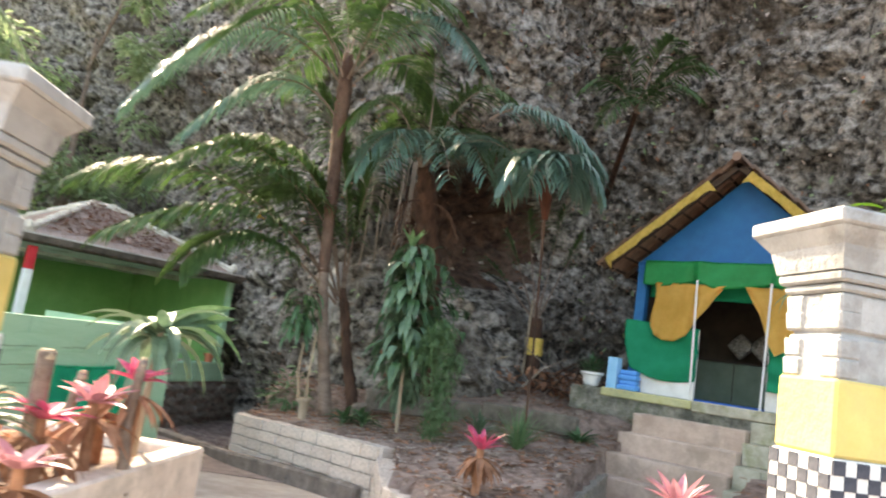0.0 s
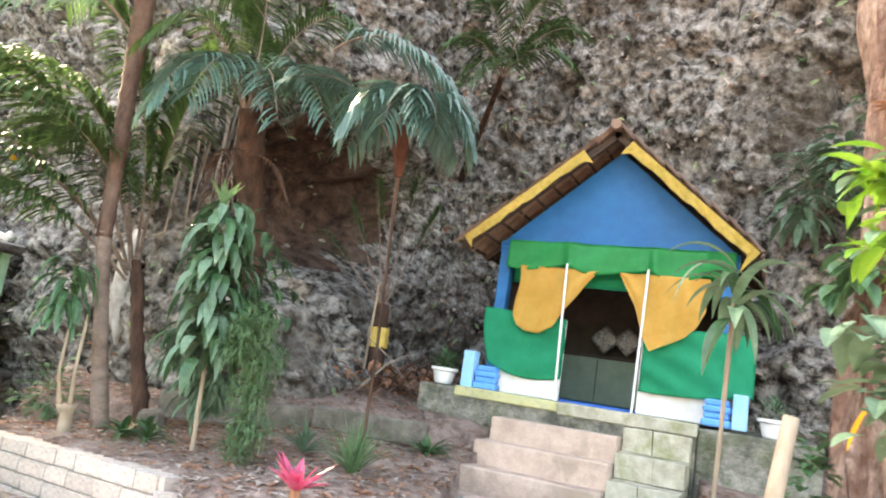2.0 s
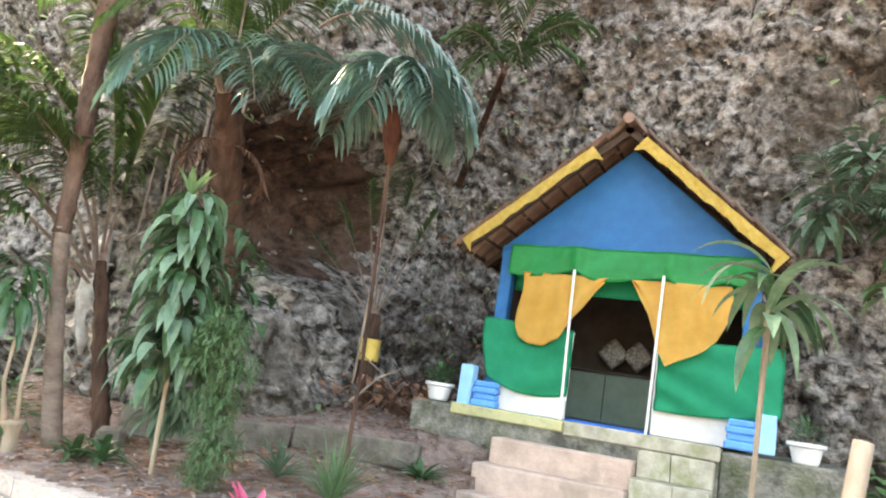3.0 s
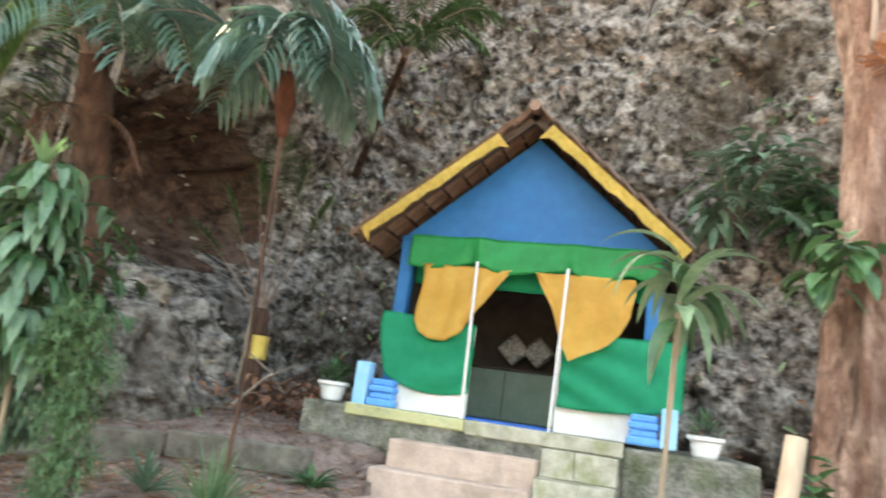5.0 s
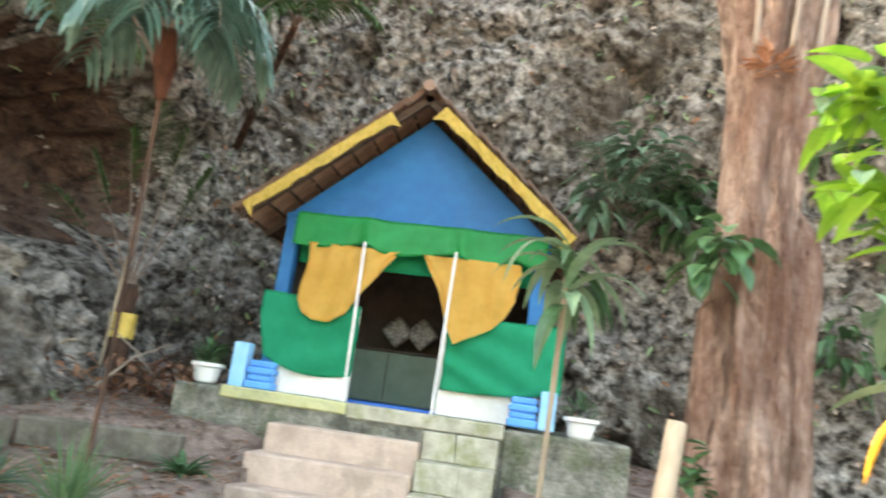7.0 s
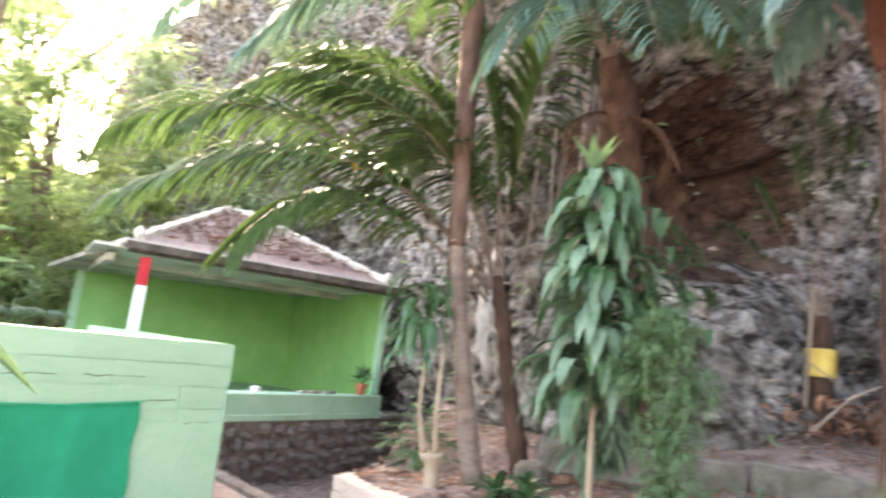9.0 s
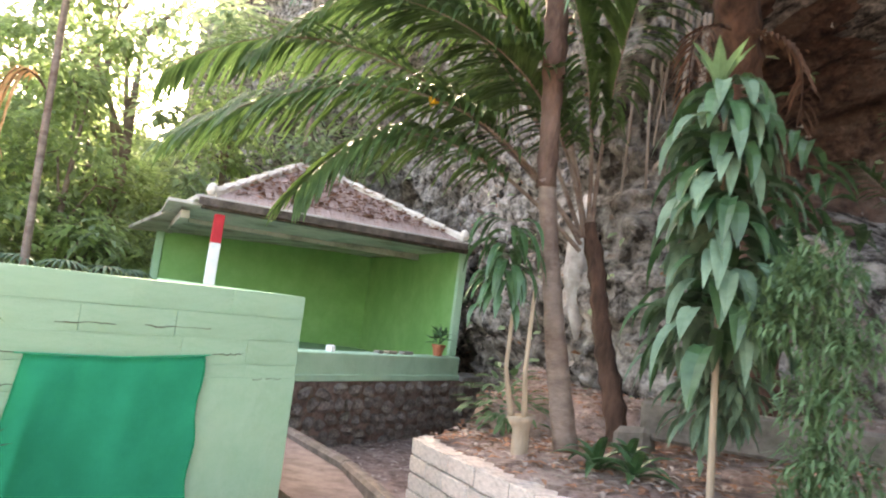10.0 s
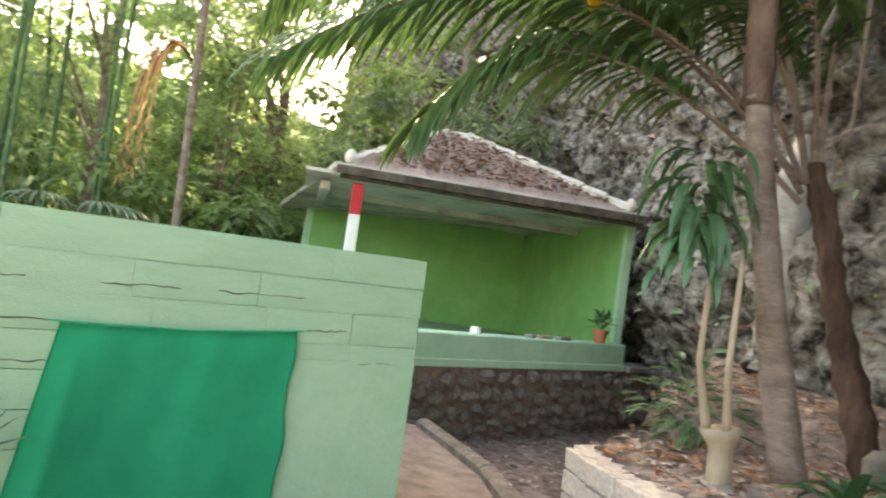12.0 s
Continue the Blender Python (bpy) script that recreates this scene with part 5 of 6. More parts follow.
# left planter
for i, (x, y, z, s, mt) in enumerate(((-1.24, 2.7, 0.98, 0.17, PINK), (-1.3, 2.45, 0.88, 0.2, DULLPINK), (-1.36, 2.2, 0.82, 0.2, PINK), (-1.12, 1.75, 0.72, 0.17, DULLPINK), (-1.5, 2.9, 0.85, 0.16, DULLPINK))):
    t = thing("bromeliad", "pink bromeliad on a dry brown stem in the planter", "bromeliad", pose(x, y, z), "bromeliads")
    part("stem", tube(bmesh.new(), [(0.02, 0, 0.56 - z), (0, 0, 0.05)], [0.028, 0.022], 8, 0.3, i), DRYLEAF, t)
    part("heart_leaves", rosette(bmesh.new(), 11, s, 0.065, 0.6, 0.4, 30 + i, 0.03), mt, t)
    part("skirt_leaves", rosette(bmesh.new(), 16, 0.26, 0.05, -0.5, 0.9, 50 + i, -0.04), DRYLEAF, t)
for i, (x, y, z) in enumerate(((-1.4, 2.2, 1.12), (-1.2, 2.6, 1.12), (-1.5, 2.6, 1.02))):
    s = thing("cut_stem", "thick cut-off pale plant stem in the planter", "stump", pose(0, 0, 0), "cut stems")
    trunk_part("stem", [(x + 0.03, y, 0.5), (x, y, 0.8), (x + 0.02 * i, y, z)], [0.042, 0.036, 0.036] if i == 0 else [0.03, 0.024, 0.02], BARK, s, 10, 0.4, 0, 70 + i)
    part("cut_face", lathe(bmesh.new(), [(0.0, 0.012), (0.03 if i == 0 else 0.016, 0.01), (0.036 if i == 0 else 0.02, -0.03)], 10), CUT, s, "pale cut face", m=pose(x + 0.02 * i, y, z))
t = thing("dracaena", "fresh green dracaena with arching strap leaves in the planter", "dracaena", pose(-1.38, 3.08, 0.56))
part("stem", tube(bmesh.new(), [(0, 0, 0), (0.02, 0, 0.7)], [0.022, 0.018], 8), CUT, t)
part("strap_leaves", rosette(bmesh.new(), 15, 0.48, 0.085, 0.7, 1.8, 77, 0.68, segs=8), DUSTY, t)
part("dusty_leaves", rosette(bmesh.new(), 12, 0.46, 0.08, 0.35, 2.2, 79, 0.64, segs=8), DUSTY, t)
tips = bmesh.new()
for d, ln, dr in (((0.16, 0.55, 0.22), 0.6, 0.25), ((0.17, 0.56, 0.12), 0.6, 0.1), ((0.24, 0.62, 0.22), 0.72, 1.3), ((0.16, 0.55, 0.12), 0.62, 1.3)):
    blade(tips, (0.0, 0.0, 0.72), d, ln + 0.06, 0.085, dr, 8, 0.18, up=(0.8, -0.25, 0.5))
part("long_leaves", tips, FERN, t)
b = rosette(bmesh.new(), 26, 0.3, 0.06, 0.9, 1.2, 78, 0.1)
tagged(part("leafy_plant", b, DUSTY, None, m=pose(-1.55, 1.95, 0.72)), "bluish leafy plant behind the gate pillar", "plant")
b = scatter_leaves(bmesh.new(), (-1.75, 2.3, 0.72), 0.35, 120, 0.2, 0.05, 88, 0.2, 0.5, 1.0)
tagged(part("dry_foliage", b, DRYLEAF), "heap of dry brown leaves among the planter stems", "dead leaves")
t = thing("weed", "pale dusty weed growing against the stall wall", "plant", STALL @ pose(-1.85, -0.25, 0.35))
r2 = random.Random(91)
for i in range(9):
    a, el = i * 2.4, r2.uniform(0.5, 1.3)
    part("leaf", blade(bmesh.new(), (0, 0, 0), (math.cos(a) * math.cos(el), math.sin(a) * math.cos(el), math.sin(el)), r2.uniform(0.18, 0.27), 0.03, 0.5, 5, 0.2), DUSTY, t)

# right side: dracaena, stake, trees
t = thing("dracaena", "thin-stemmed dracaena with drooping strap leaves before the shrine", "dracaena")
trunk_part("stem", [(3.3, 5.8, 0.45), (3.29, 5.74, 1.3), (3.28, 5.68, 2.38)], [0.018, 0.016, 0.02], CUT, t, 8, 0.15, 0.05, 20)
b, b2 = bmesh.new(), bmesh.new()
rng = random.Random(21)
for i in range(24):
    a = i * 2.4
    el = rng.uniform(-0.3, 1.1)
    d = Vector((math.cos(a) * math.cos(el), math.sin(a) * math.cos(el), math.sin(el)))
    blade(b if i % 4 else b2, (3.28, 5.68, rng.uniform(2.05, 2.45)), d, rng.uniform(0.42, 0.68), rng.uniform(0.075, 0.115), rng.uniform(1.6, 3.2), 9, 0.15)
part("strap_leaves", b, PALELEAFY, t)
part("young_leaves", b2, LEAF, t)

b = bmesh.new()
tube(b, [(2.56, 4.1, 0.4), (2.63, 4.1, 0.95), (2.725, 4.12, 1.44)], [0.045, 0.04, 0.038], 10, 0.15, 3)
tagged(part("wooden_stake", b, CUT, smooth=True), "pale debarked stake leaning in the bed", "stake")
b = bmesh.new()
scatter_leaves(b, (2.97, 4.3, 1.12), 0.12, 70, 0.085, 0.075, 23, 0.3, 2.2, 0.4)
tagged(part("ivy", b, LEAF), "heart-leaved ivy climbing beside the stake", "ivy")

big = thing("big_tree", "large tree with a ridged pinkish brown trunk", "tree")
trunk_part("trunk", [(3.57, 4.5, 0.3), (3.57, 4.5, 1.1), (3.56, 4.5, 2.0), (3.56, 4.5, 2.75), (3.59, 4.5, 3.1), (3.64, 4.5, 3.5), (3.67, 4.5, 3.9), (3.75, 4.6, 5.0), (3.85, 4.7, 7.5)], [0.2, 0.175, 0.18, 0.17, 0.195, 0.245, 0.29, 0.31, 0.28], BIGBARK, big, 64, 0.35, 0, 30, 0.3)
trunk_part("buttress", [(3.69, 4.37, 0.3), (3.68, 4.38, 1.2), (3.7, 4.37, 2.1), (3.73, 4.38, 2.42), (3.66, 4.44, 2.7)], [0.13, 0.1, 0.095, 0.07, 0.025], BIGBARK, big, 36, 0.4, 0, 31, 0.3)
trunk_part("buttress", [(3.42, 4.62, 0.3), (3.43, 4.61, 1.3), (3.43, 4.6, 2.0), (3.5, 4.56, 2.25)], [0.12, 0.1, 0.09, 0.03], BIGBARK, big, 32, 0.4, 0, 32, 0.3)
trunk_part("buttress", [(3.48, 4.32, 0.3), (3.52, 4.36, 1.1), (3.58, 4.37, 1.7), (3.6, 4.42, 2.05)], [0.1, 0.065, 0.05, 0.025], BIGBARK, big, 28, 0.4, 0, 35, 0.3)
for i, (dx, dy) in enumerate(((-0.2, -0.02), (-0.1, -0.16), (0.04, -0.2))):
    trunk_part("aerial_root", [(3.6 + dx, 4.44 + dy, 3.38), (3.62 + dx * 1.1, 4.42 + dy * 1.2, 3.9), (3.65 + dx * 1.5, 4.45 + dy * 1.6, 5.4)], [0.018, 0.014, 0.018], ROOT, big, 6, 0.3, 0, 33 + i)
b = scatter_leaves(bmesh.new(), (3.44, 4.36, 3.28), 0.11, 60, 0.1, 0.025, 37, -0.3, 0.7, 0.6)
part("dry_tuft", b, DRYLEAF, big, "tuft of dry roots and leaves")
for i, (a, e, r) in enumerate((((3.72, 4.6, 4.8), (6.0, 4.6, 7.0), 0.12), ((3.76, 4.62, 5.5), (2.6, 4.4, 8.2), 0.11), ((3.83, 4.7, 7.0), (4.6, 6.5, 9.5), 0.12))):
    trunk_part("limb", [a, (Vector(a) + Vector(e)) / 2 + Vector((0, 0, 0.4)), e], [r, r * 0.7, r * 0.3], BIGBARK, big, 12, 0.3, 0, 38 + i)
# Crown stays out of view; spread wide to shade the right-hand cliff.
b = bmesh.new()
rng = random.Random(40)
for i in range(80):
    scatter_leaves(b, (5.2 + rng.gauss(0, 2.0), 5.0 + rng.gauss(0, 1.6), 8.4 + rng.gauss(0, 0.6)), 0.6, 45, 0.2, 0.07, 400 + i, 0.2, 0.7, 0.6, 2)
part("crown", b, LEAF, big)
b = bmesh.new()
scatter_leaves(b, (3.28, 4.45, 2.32), 0.14, 26, 0.18, 0.1, 41, 0.5, 0.9, 0.8, 5)
scatter_leaves(b, (3.2, 4.5, 2.18), 0.11, 14, 0.17, 0.09, 42, 0.6, 0.9, 0.8, 5)
tagged(part("climbing_vine", b, LEAF), "broad-leaved vine clinging to the big trunk", "vine")

sap = thing("sapling", "leafy sapling with bright young leaves and a yellowing lower leaf", "sapling")
trunk_part("stem", [(2.62, 2.75, 0.35), (2.56, 2.8, 1.2), (2.42, 2.85, 1.8), (2.3, 2.95, 2.3)], [0.02, 0.015, 0.012, 0.008], BARK, sap, 8, 0.2, 0, 50)
TWIGS = [((2.45, 2.85, 1.7), (2.25, 2.98, 2.0), (2.05, 3.05, 2.22)), ((2.35, 2.9, 2.1), (2.2, 2.95, 2.35), (2.0, 3.0, 2.36)), ((2.42, 2.85, 1.8), (2.5, 2.9, 2.2), (2.48, 2.95, 2.45)), ((2.5, 2.82, 1.4), (2.35, 2.9, 1.65), (2.2, 2.95, 1.7)),
         ((2.55, 2.8, 1.2), (2.4, 2.85, 1.5), (2.25, 2.85, 1.52)), ((2.45, 2.85, 1.7), (2.35, 2.9, 2.0), (2.22, 3.0, 2.1)), ((2.5, 2.82, 1.4), (2.45, 2.95, 1.6), (2.4, 3.05, 1.72)), ((2.55, 2.8, 1.2), (2.45, 2.9, 1.4), (2.36, 2.95, 1.56))]
for i, tw in enumerate(TWIGS):
    d = Vector((0.36, 0.2, 0.0)) if i in (0, 1, 2, 5) else Vector((-0.16, -0.1, 0.02))
    TWIGS[i] = [Vector(q) + d * k for q, k in zip(tw, (0.2, 0.8, 1.0))]
young, mature = bmesh.new(), bmesh.new()
rng = random.Random(51)
for i, tw in enumerate(TWIGS):
    trunk_part("twig", tw, [0.009, 0.007, 0.004], BARK, sap, 6, 0.1, 0, 52 + i)
    top = i in (0, 1, 2, 5)
    for k in range(44 if top else 26):
        t = rng.random()
        p = Vector(tw[1]).lerp(Vector(tw[2]), t) + Vector([rng.gauss(0, 0.05) for _ in range(3)])
        a = rng.uniform(0, 6.28)
        d = Vector((math.cos(a), math.sin(a), rng.uniform(-0.7, 0.45)))
        blade(young if top and rng.random() < 0.85 else mature, p, d, rng.uniform(0.11, 0.19), rng.uniform(0.045, 0.07), 0.7, 6, 0.15)
part("young_leaves", young, BRIGHT, sap, "bright yellow-green leaves")
part("mature_leaves", mature, DUSTY, sap, "greyish older leaves")
b = bmesh.new()
blade(b, (2.23, 3.0, 1.49), (-0.3, 0.3, -1), 0.16, 0.05, 0.3, 6)
blade(b, (2.33, 3.0, 1.47), (0.25, 0.3, -1), 0.13, 0.045, 0.3, 6)
part("yellow_leaves", b, YELLEAF, sap, "two yellowed hanging leaves")

# plants on the cliff to the side of the shrine
for i, (x, y, z, r, n, mt, ln, wd, nm) in enumerate(((6.33, 9.6, 6.3, 0.35, 60, LEAF, 0.2, 0.16, "cliff_creeper"), (6.9, 8.9, 5.6, 0.3, 40, FERN, 0.2, 0.1, "cliff_creeper"), (6.4, 8.7, 4.7, 0.5, 90, DUSTY, 0.35, 0.14, "cliff_shrub"), (7.0, 8.3, 4.2, 0.55, 110, LEAF, 0.38, 0.15, "cliff_shrub"), (5.9, 8.8, 4.1, 0.4, 60, DUSTY, 0.35, 0.1, "cliff_shrub"), (7.9, 7.2, 5.2, 0.5, 70, LEAF, 0.3, 0.12, "cliff_shrub"), (5.3, 9.9, 2.0, 0.4, 60, FERN, 0.2, 0.07, "cliff_shrub"), (8.0, 7.0, 2.6, 0.6, 90, LEAF, 0.25, 0.1, "cliff_shrub"))):
    b = scatter_leaves(bmesh.new(), (x, y, z), r, n, ln, wd, 200 + i, 0.4, 1.0, 0.9, 4)
    tagged(part(nm, b, mt), "broad-leaved creeper rooted in the limestone cliff" if "creeper" in nm else "leafy shrub hanging from the limestone cliff", "shrub", group="cliff plants")
side_palm = thing("cliff_palm", "small palm with splayed fronds at the cliff foot", "palm tree")
for i, e in enumerate(((5.6, 8.0, 3.9), (6.3, 7.8, 3.7), (5.3, 8.3, 4.5), (6.8, 8.0, 4.3), (6.0, 7.6, 4.4))):
    e = Vector(e)
    o = Vector((6.1, 8.8, 3.9))
    feather(side_palm, o, (o + e) / 2 + Vector((0, 0, 0.25)), e, 0.36, 24, 0.03, 0.2, 0.8, DUSTY, BARK, 230 + i)
right_palm = thing("palm", "drooping palm beyond the sapling", "palm tree")
trunk_part("trunk", [(6.2, 3.6, 0.3), (6.1, 3.7, 2.5), (6.1, 3.7, 4.2)], [0.09, 0.07, 0.07], FIBRE, right_palm, 10, 0.3, 0.1, 60)
for i in range(9):
    a = i * 0.7
    o = Vector((6.1, 3.7, 4.2))
    e = o + Vector((1.7 * math.cos(a), 1.7 * math.sin(a), -0.4 + 0.3 * math.sin(i * 2)))
    feather(right_palm, o, (o + e) / 2 + Vector((0, 0, 0.6)), e, 0.45, 30, 0.03, 0.15, 1.2, PALMLEAF, BARK, 240 + i)


# ---- pots ----
def pot(m, label, seed, profile, mat, leaf, n, ln, wd, name="flower_pot"):
    t = thing(name, label, "flower pot", m)
    part("pot_body", lathe(bmesh.new(), profile, 28), mat, t, smooth=False)
    top = profile[-1][1]
    part("soil", lathe(bmesh.new(), [(profile[-1][0] * 0.9, top - 0.03), (profile[-1][0] * 0.85, top - 0.02)], 20), SOIL, t)
    b = scatter_leaves(bmesh.new(), (0, 0, top + 0.09), 0.13, n, ln, wd, seed, -0.5, 1.0, 0.5)
    part("foliage", b, leaf, t)
    return t


BOWL = [(0.085, 0.0), (0.1, 0.02), (0.125, 0.13), (0.13, 0.135), (0.15, 0.145), (0.15, 0.175), (0.138, 0.175), (0.125, 0.15)]
pot(SHRINE @ pose(-1.68, -0.1, -0.005), "white plastic pot with a bushy green plant on the podium", 301, BOWL, PLASTIC, LEAF, 120, 0.14, 0.03)
pot(SHRINE @ pose(1.65, -0.1, -0.03), "white plastic pot with a sparse plant on the podium", 302, BOWL, PLASTIC, LEAF, 50, 0.13, 0.02)
pot(PLAT @ pose(-0.5, 0.08, 0.63), "small terracotta pot with green leaves on the ledge", 303, [(0.06, 0), (0.085, 0.13), (0.1, 0.13), (0.1, 0.165), (0.085, 0.165)], CLAY, LEAF, 50, 0.12, 0.05)
for i, (x, a, mt) in enumerate(((-1.2, 0.3, KERB), (-1.55, 0.1, CUT), (-1.8, 0.5, KERB), (-2.7, 0.0, PLASTIC))):
    b = block(-0.12 + 0.03 * i, 0.12 - 0.03 * i, -0.05, 0.05, 0, 0.04 if i < 3 else 0.07, 0.008, 0.006, i)
    tagged(part("loose_brick" if i < 3 else "plastic_cup", b, mt, None, m=PLAT @ pose(x, 0.12, 0.63, 0, 0, 20 * a)), "small broken tile lying on the ledge" if i < 3 else "small white cup standing on the ledge", "rubble" if i < 3 else "cup")


# ---- background trees beyond the stall ----
def leafy_tree(x, y, z, h, spread, mat, n, ln, wd, seed, label, trunk_r=0.12, clumps=26, low=0.35):
    t = thing("tree", label, "tree")
    rng = random.Random(seed)
    top = Vector((x + rng.uniform(-0.5, 0.5), y + rng.uniform(-0.5, 0.5), z + h * 0.8))
    trunk_part("trunk", [(x, y, z - 0.5), (x + 0.1, y, z + h * 0.4), top], [trunk_r, trunk_r * 0.7, trunk_r * 0.25], BARK, t, 8, 0.2, 0, seed)
    b = bmesh.new()
    for i in range(clumps):
        a, r = rng.uniform(0, 6.28), spread * math.sqrt(rng.random())
        zz = z + h * rng.uniform(low, 1.0)
        c = Vector((x + r * math.cos(a), y + r * math.sin(a), zz))
        if i < 7:
            trunk_part("limb", [Vector((x, y, zz - h * 0.2)), (Vector((x, y, zz)) + c) / 2, c], [trunk_r * 0.4, trunk_r * 0.25, 0.015], BARK, t, 6, 0.1, 0, seed + i)
        scatter_leaves(b, c, rng.uniform(0.45, 0.9), n, ln, wd, seed * 31 + i, 0.3, 0.75, 0.5, 2)
    part("crown", b, mat, t)
    return t


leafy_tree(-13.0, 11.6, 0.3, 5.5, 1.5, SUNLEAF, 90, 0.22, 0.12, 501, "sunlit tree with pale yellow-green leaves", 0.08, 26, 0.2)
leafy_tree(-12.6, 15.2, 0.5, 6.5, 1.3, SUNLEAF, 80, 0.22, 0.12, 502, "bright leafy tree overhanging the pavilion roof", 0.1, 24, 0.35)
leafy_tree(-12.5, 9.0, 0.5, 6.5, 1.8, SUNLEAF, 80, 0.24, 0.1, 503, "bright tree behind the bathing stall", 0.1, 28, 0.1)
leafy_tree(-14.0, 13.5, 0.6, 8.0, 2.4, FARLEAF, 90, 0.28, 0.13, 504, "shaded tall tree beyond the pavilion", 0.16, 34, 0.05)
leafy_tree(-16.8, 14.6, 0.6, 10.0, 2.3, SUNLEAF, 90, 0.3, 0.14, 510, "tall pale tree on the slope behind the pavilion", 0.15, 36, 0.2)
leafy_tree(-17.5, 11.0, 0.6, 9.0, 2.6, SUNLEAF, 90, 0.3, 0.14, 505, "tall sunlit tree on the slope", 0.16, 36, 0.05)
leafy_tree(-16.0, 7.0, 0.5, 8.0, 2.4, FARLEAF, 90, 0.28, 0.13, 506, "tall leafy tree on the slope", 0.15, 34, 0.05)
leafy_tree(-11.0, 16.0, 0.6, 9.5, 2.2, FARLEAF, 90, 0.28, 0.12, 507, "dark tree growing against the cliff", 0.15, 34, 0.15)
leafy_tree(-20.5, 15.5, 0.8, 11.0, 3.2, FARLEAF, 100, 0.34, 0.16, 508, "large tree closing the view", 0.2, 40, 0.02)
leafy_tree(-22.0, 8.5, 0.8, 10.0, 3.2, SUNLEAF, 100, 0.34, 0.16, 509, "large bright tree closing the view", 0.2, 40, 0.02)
# Lit and shaded clumps differ by leaf colour, not only by the sun.
for nm, mat, seed, count, lab in (("undergrowth", FARLEAF, 60, 130, "dense foliage in the shaded leaf colour filling the slope behind the stall"), ("undergrowth", SUNLEAF, 61, 270, "yellow-green foliage in the sunlit leaf colour filling the slope behind the stall")):
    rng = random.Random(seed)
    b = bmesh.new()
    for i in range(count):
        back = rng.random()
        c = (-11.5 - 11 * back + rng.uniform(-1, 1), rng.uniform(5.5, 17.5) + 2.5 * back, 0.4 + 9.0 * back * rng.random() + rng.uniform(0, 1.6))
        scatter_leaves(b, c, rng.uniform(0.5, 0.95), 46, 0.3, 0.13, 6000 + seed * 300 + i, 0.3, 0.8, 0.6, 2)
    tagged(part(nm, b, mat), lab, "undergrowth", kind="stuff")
hs = bmesh.new()
rows = []
for j in range(9):
    rows.append([hs.verts.new((-20.5 - 0.5 * j + 1.2 * noise.noise(Vector((i * 0.5, j * 0.6, 1))), -4 + i * 1.0, -0.5 + j * 0.9 + 0.4 * noise.noise(Vector((i * 0.4, j * 0.4, 7))))) for i in range(36)])
for p, q in zip(rows, rows[1:]):
    for i in range(35):
        hs.faces.new((p[i], p[i + 1], q[i + 1], q[i]))
tagged(part("hillside", hs, material("leafy_hillside", (0.12, 0.18, 0.06), (0.34, 0.42, 0.17), 3, 0.9, 1.0, 8, (0.2, 0.26, 0.1), 0.8, 0.6, depth=0.3), smooth=True), "steep leafy hillside closing the view", "hillside", kind="structure")
for i, (x, y, s) in enumerate(((-8.6, 7.0, 1.0), (-10.2, 7.4, 1.3), (-9.9, 9.9, 1.1))):
    t = thing("fan_palm", "low pale fan palm behind the stall", "palm tree", pose(x, y, 0.3), "fan palms behind the stall")
    for k in range(9):
        a = k * 0.72 + i
        d = Vector((math.cos(a), math.sin(a), 1.2))
        tip = d.normalized() * 1.15 * s
        stalk = part("stalk", tube(bmesh.new(), [(0, 0, 0), tip], [0.014, 0.009], 5), FERN, t)
        fan = bmesh.new()
        for q in range(11):
            ang = (q - 5) * 0.26
            side = Vector((-math.sin(a), math.cos(a), 0))
            blade(fan, tip, Vector((math.cos(a), math.sin(a), 0.1)) * math.cos(ang) + side * math.sin(ang), 0.42 * s, 0.05, 1.2, 3, 0.15)
        part("fan_leaf", fan, DUSTY, stalk)
slim = thing("palm", "thin palm trunk hung with an orange dry frond", "palm tree")
trunk_part("trunk", [(-9.5, 9.0, 0.3), (-9.62, 9.0, 2.4), (-9.7, 9.0, 4.6), (-9.7, 9.0, 6.0)], [0.06, 0.052, 0.05, 0.045], BARK, slim, 10, 0.15, 0.05, 61)
for i in range(3):
    o = Vector((-9.72, 8.95, 3.6))
    feather(slim, o, o + Vector((-0.15 - 0.08 * i, -0.3 - 0.05 * i, 0.0)), o + Vector((-0.2 - 0.1 * i, -0.4 - 0.08 * i, -1.5 - 0.15 * i)), 0.5, 20, 0.022, 0.12, 1.0, ORANGEDRY, FIBRE, 260 + i)
for i in range(10):
    a = i * 0.63
    o = Vector((-9.7, 9.0, 5.9))
    e = o + Vector((1.9 * math.cos(a), 1.9 * math.sin(a), -0.5))
    feather(slim, o, (o + e) / 2 + Vector((0, 0, 0.6)), e, 0.5, 30, 0.035, 0.15, 1.2, FARLEAF, BARK, 270 + i)
bam = thing("bamboo_grove", "grove of thin bamboo canes with narrow leaves", "bamboo")
rng = random.Random(62)
b = bmesh.new()
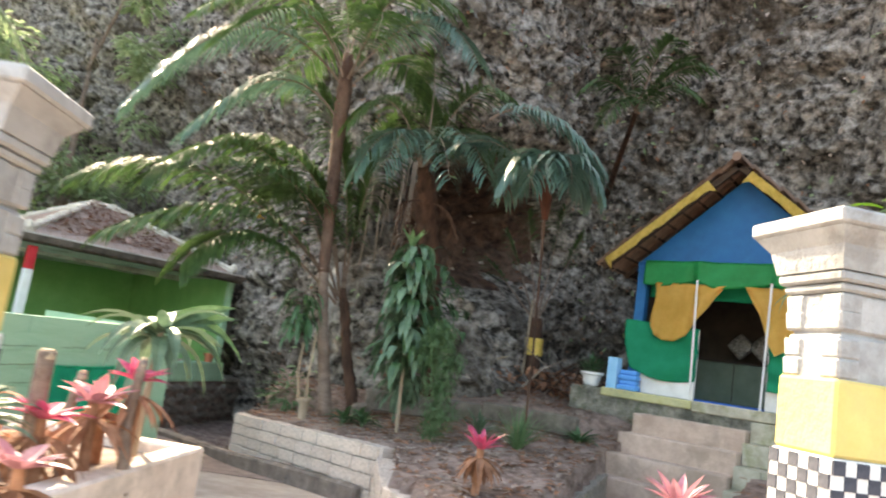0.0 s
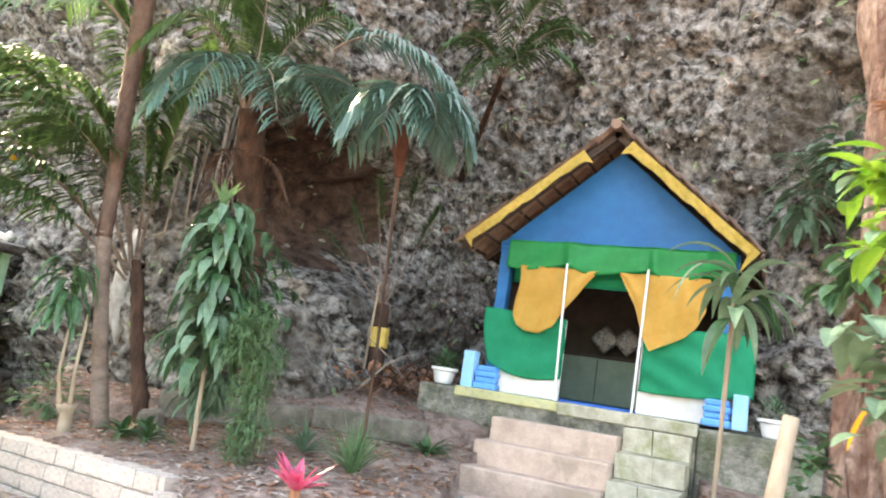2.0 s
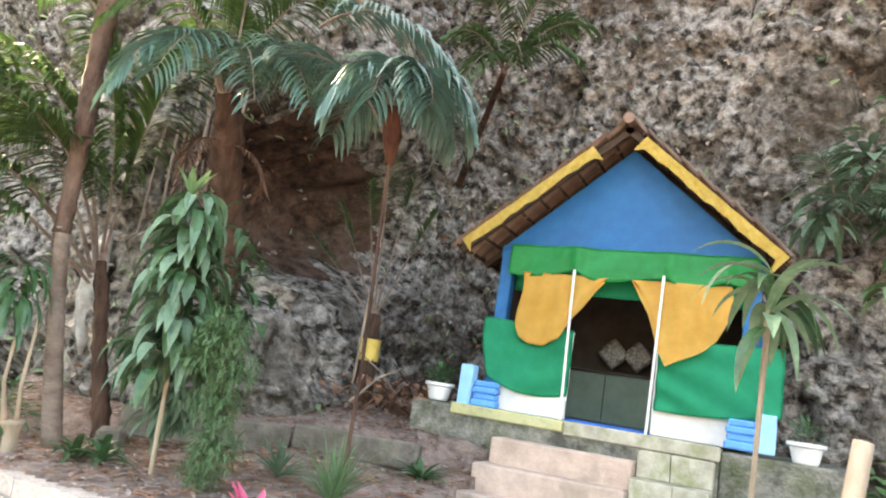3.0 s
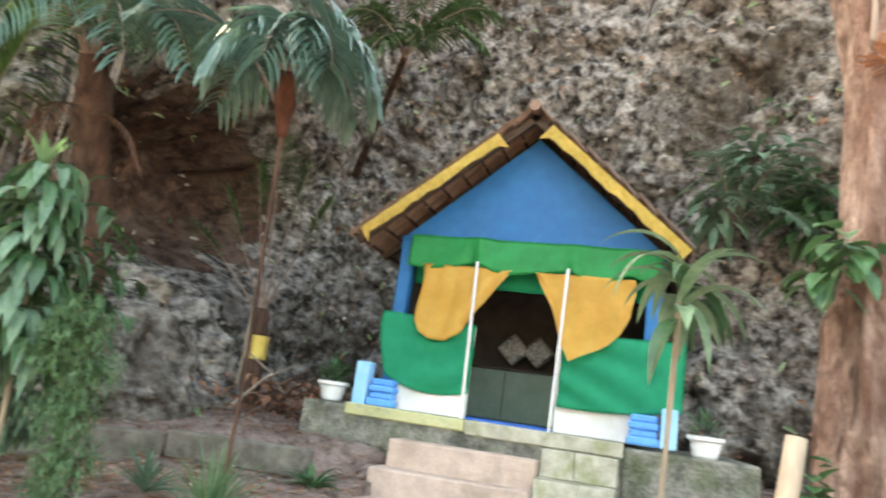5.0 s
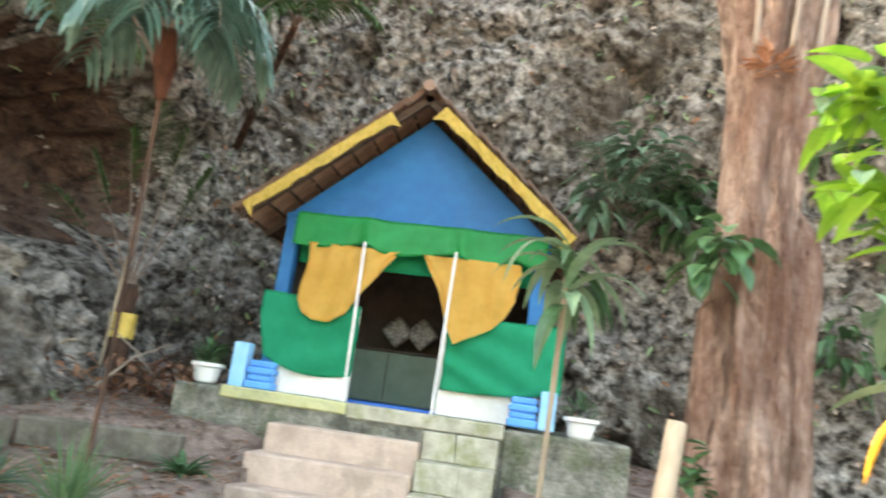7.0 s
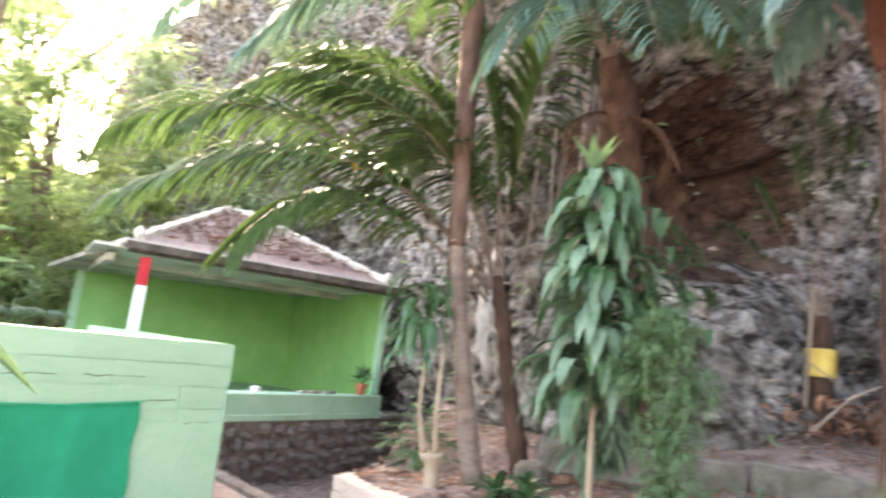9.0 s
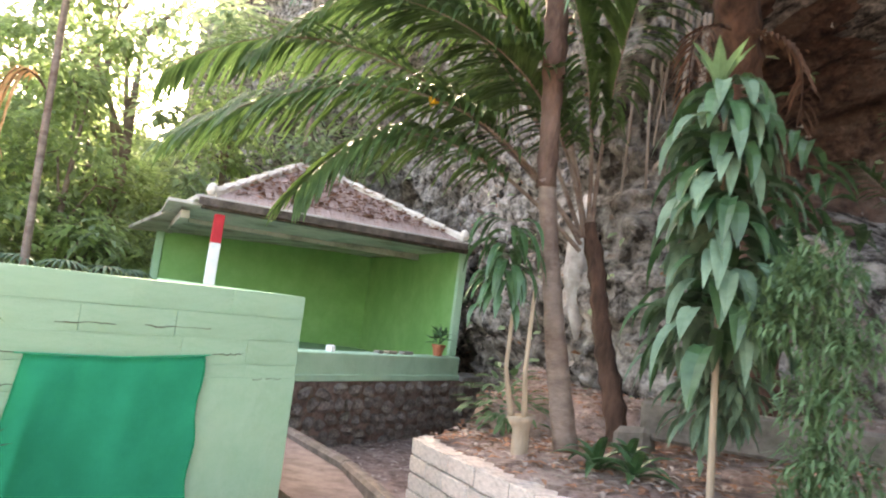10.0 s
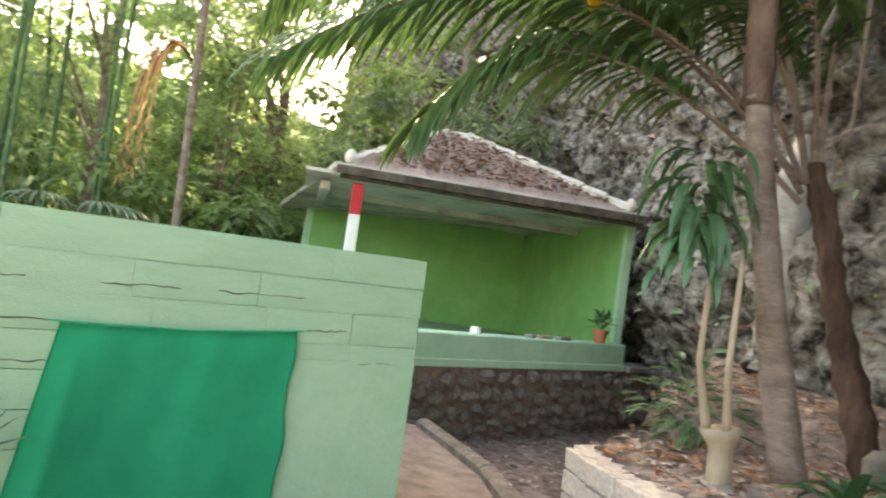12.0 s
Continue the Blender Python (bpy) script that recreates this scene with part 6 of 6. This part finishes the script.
for i in range(16):
    x, y = rng.uniform(-13.5, -11.0), rng.uniform(6.6, 8.6)
    h = rng.uniform(4.5, 7.5)
    lean = (rng.uniform(-0.4, 0.4), rng.uniform(-0.4, 0.4))
    trunk_part("cane", [(x, y, 0.2), (x + lean[0] * 0.4, y + lean[1] * 0.4, h * 0.6), (x + lean[0] * 1.5, y + lean[1] * 1.5, h)], [0.035, 0.03, 0.008], FERN, bam, 6, 0.0, 0.12, 63)
    for k in range(9):
        t = rng.uniform(0.3, 1.0)
        scatter_leaves(b, (x + lean[0] * t, y + lean[1] * t, h * t), 0.4, 16, 0.22, 0.03, 700 + i * 10 + k, 0.5, 0.7, 0.6, 2)
part("leaves", b, SUNLEAF, bam)


# ---- fallen leaves and cliff growth ----
def litter(name, spots, mat, label, length, width, seed):
    rng = random.Random(seed)
    b = bmesh.new()
    for x, y, z in spots:
        a = rng.uniform(0, 6.28)
        blade(b, (x, y, z + 0.012), (math.cos(a), math.sin(a), rng.uniform(-0.05, 0.3)), length * rng.uniform(0.6, 1.2), width * rng.uniform(0.6, 1.2), 0.6, 2, 0.2)
    return tagged(part(name, b, mat), label, "fallen leaves", kind="stuff")


rng = random.Random(70)
spots = []
while len(spots) < 6400:
    x, y = rng.uniform(-2.4, 3.2), rng.uniform(3.9, 12.6)
    if inside(BED, x, y):
        spots.append((x, y, ground_height(x, y)))
litter("leaf_litter", spots[:3000], DRYLEAF, "dry brown leaves scattered over the bed", 0.09, 0.04, 71)
litter("leaf_litter", spots[3000:], PALELEAF, "pale dry leaves scattered over the bed", 0.085, 0.035, 72)
spots = [(x, y, ground_height(x, y)) for x, y in ((rng.uniform(-5.0, -2.2), rng.uniform(7.8, 11.0)) for _ in range(500))]
litter("leaf_litter", spots, PALELEAF, "pale leaves and debris below the stone wall", 0.1, 0.04, 73)
spots = [(x, y, ground_height(x, y)) for x, y in ((rng.uniform(2.0, 7.0), rng.uniform(2.5, 9.0)) for _ in range(1100)) if inside(RIGHT_BED, x, y)]
litter("leaf_litter", spots, DRYLEAF, "dry leaves under the big tree", 0.1, 0.045, 74)
spots = []
for i in range(1500):
    x, y = rng.uniform(-3.6, 0.0), rng.uniform(0.1, 1.2)
    f = max(0.0, y / 1.2)
    if -3.6 + 1.0 * f < x < -0.1 - 1.7 * f:
        spots.append(PAV @ Vector((x, y, 2.36 + 0.78 * f)))
litter("roof_litter", spots, DRYLEAF, "brown leaves lying on the pavilion roof", 0.085, 0.05, 75)

cl_rng = random.Random(80)
for nm, mat, count, ln, wd, lab, lo, hi in (("cliff_debris", PALELEAF, 2600, 0.11, 0.06, "pale dead leaves caught on the cliff face", 0.5, 10), ("cliff_leaves", FARLEAF, 1500, 0.14, 0.06, "small dark leaves growing on the cliff face", 0.5, 11), ("cliff_moss_leaves", DRYLEAF, 1200, 0.1, 0.05, "brown withered leaves on the cliff face", 0.5, 9)):
    b = bmesh.new()
    for _ in range(count):
        u, h = cl_rng.uniform(0.1, 0.85), cl_rng.uniform(lo, hi)
        if cl_rng.random() > 0.35 + 0.9 * abs(noise.noise(Vector((u * 40, h * 0.9, 5)))):
            continue
        p = cliff_point(u, h)
        t = (along(CLIFF, min(1, u + 0.004)) - along(CLIFF, max(0, u - 0.004))).normalized()
        out = Vector((-t.y, t.x, 0))
        blade(b, p + out * 0.03, out * cl_rng.uniform(0.1, 0.8) + Vector((cl_rng.uniform(-1, 1), cl_rng.uniform(-1, 1), cl_rng.uniform(-1, 0.4))), ln * cl_rng.uniform(0.5, 1.3), wd * cl_rng.uniform(0.6, 1.3), 0.6, 2, 0.2, up=out)
    tagged(part(nm, b, mat), lab, "cliff foliage", kind="stuff")
pile = thing("brush_pile", "heap of dead twigs and dry leaves around the wrapped palm", "brush pile", pose(1.55, 9.7, gz(1.55, 9.7)))
rng = random.Random(90)
for i in range(34):
    a = rng.uniform(0, 6.28)
    c = Vector((rng.gauss(0, 0.45), rng.gauss(0, 0.3), 0.02))
    e = c + Vector((rng.uniform(0.3, 0.7) * math.cos(a), 0.3 * math.sin(a), rng.uniform(0.1, 0.6)))
    part("twig", tube(bmesh.new(), [c, (c + e) / 2 + Vector((0, rng.uniform(-0.08, 0.08), 0.08)), e], [0.016, 0.012, 0.006], 5), ROOT if i % 2 else FIBRE, pile)
lv = bmesh.new()
for i in range(260):
    a = rng.uniform(0, 6.28)
    blade(lv, (rng.gauss(0, 0.5), rng.gauss(0, 0.3), rng.uniform(0.02, 0.35)), (math.cos(a), math.sin(a), rng.uniform(-0.6, 0.4)), rng.uniform(0.1, 0.24), 0.06, 1.0, 3, 0.2)
part("dead_leaves", lv, DRYLEAF, pile, "brown curled leaves")
roots = thing("hanging_roots", "pale roots hanging down the rock beside the hollow", "roots")
rng = random.Random(81)
for i in range(16):
    x = rng.uniform(-1.9, -0.9)
    y = 9.15 + rng.uniform(-0.1, 0.25)
    z0 = rng.uniform(3.8, 4.8)
    trunk_part("root", [(x, y, z0), (x + rng.uniform(-0.06, 0.06), y - 0.05, z0 - 0.8), (x + rng.uniform(-0.12, 0.12), y + 0.05, z0 - rng.uniform(1.2, 2.0))], [0.02, 0.014, 0.008], ROOT, roots, 6, 0.3, 0, i)

spur = bmesh.new()
tube(spur, [(-1.95, 9.3, 2.45), (-1.93, 9.1, 2.1), (-1.9, 9.05, 1.7), (-1.88, 9.05, 1.35), (-1.86, 9.05, 1.15)], [0.04, 0.1, 0.1, 0.07, 0.02], 16, 0.6, 9)
tagged(part("stalactite", spur, material("pale_dripstone", (0.3, 0.28, 0.26), (0.5, 0.48, 0.46), 8, 0.9, 0.6, 40), smooth=True), "pale grey dripstone hanging from the cliff", "stalactite")
tw = thing("fallen_branch", "bare pale forked branch leaning on the rock", "branch", CLOSER)
for i, pts in enumerate((((0.15, 11.9, 0.95), (0.45, 12.0, 1.4), (0.25, 12.1, 1.85)), ((0.45, 12.0, 1.4), (0.62, 12.0, 1.5), (0.85, 12.05, 1.55)), ((0.75, 11.8, 0.95), (0.5, 11.9, 1.1), (0.3, 12.0, 1.15)))):
    trunk_part("branch", pts, [0.025, 0.02, 0.012], CUT, tw, 6, 0.2, 0, i)
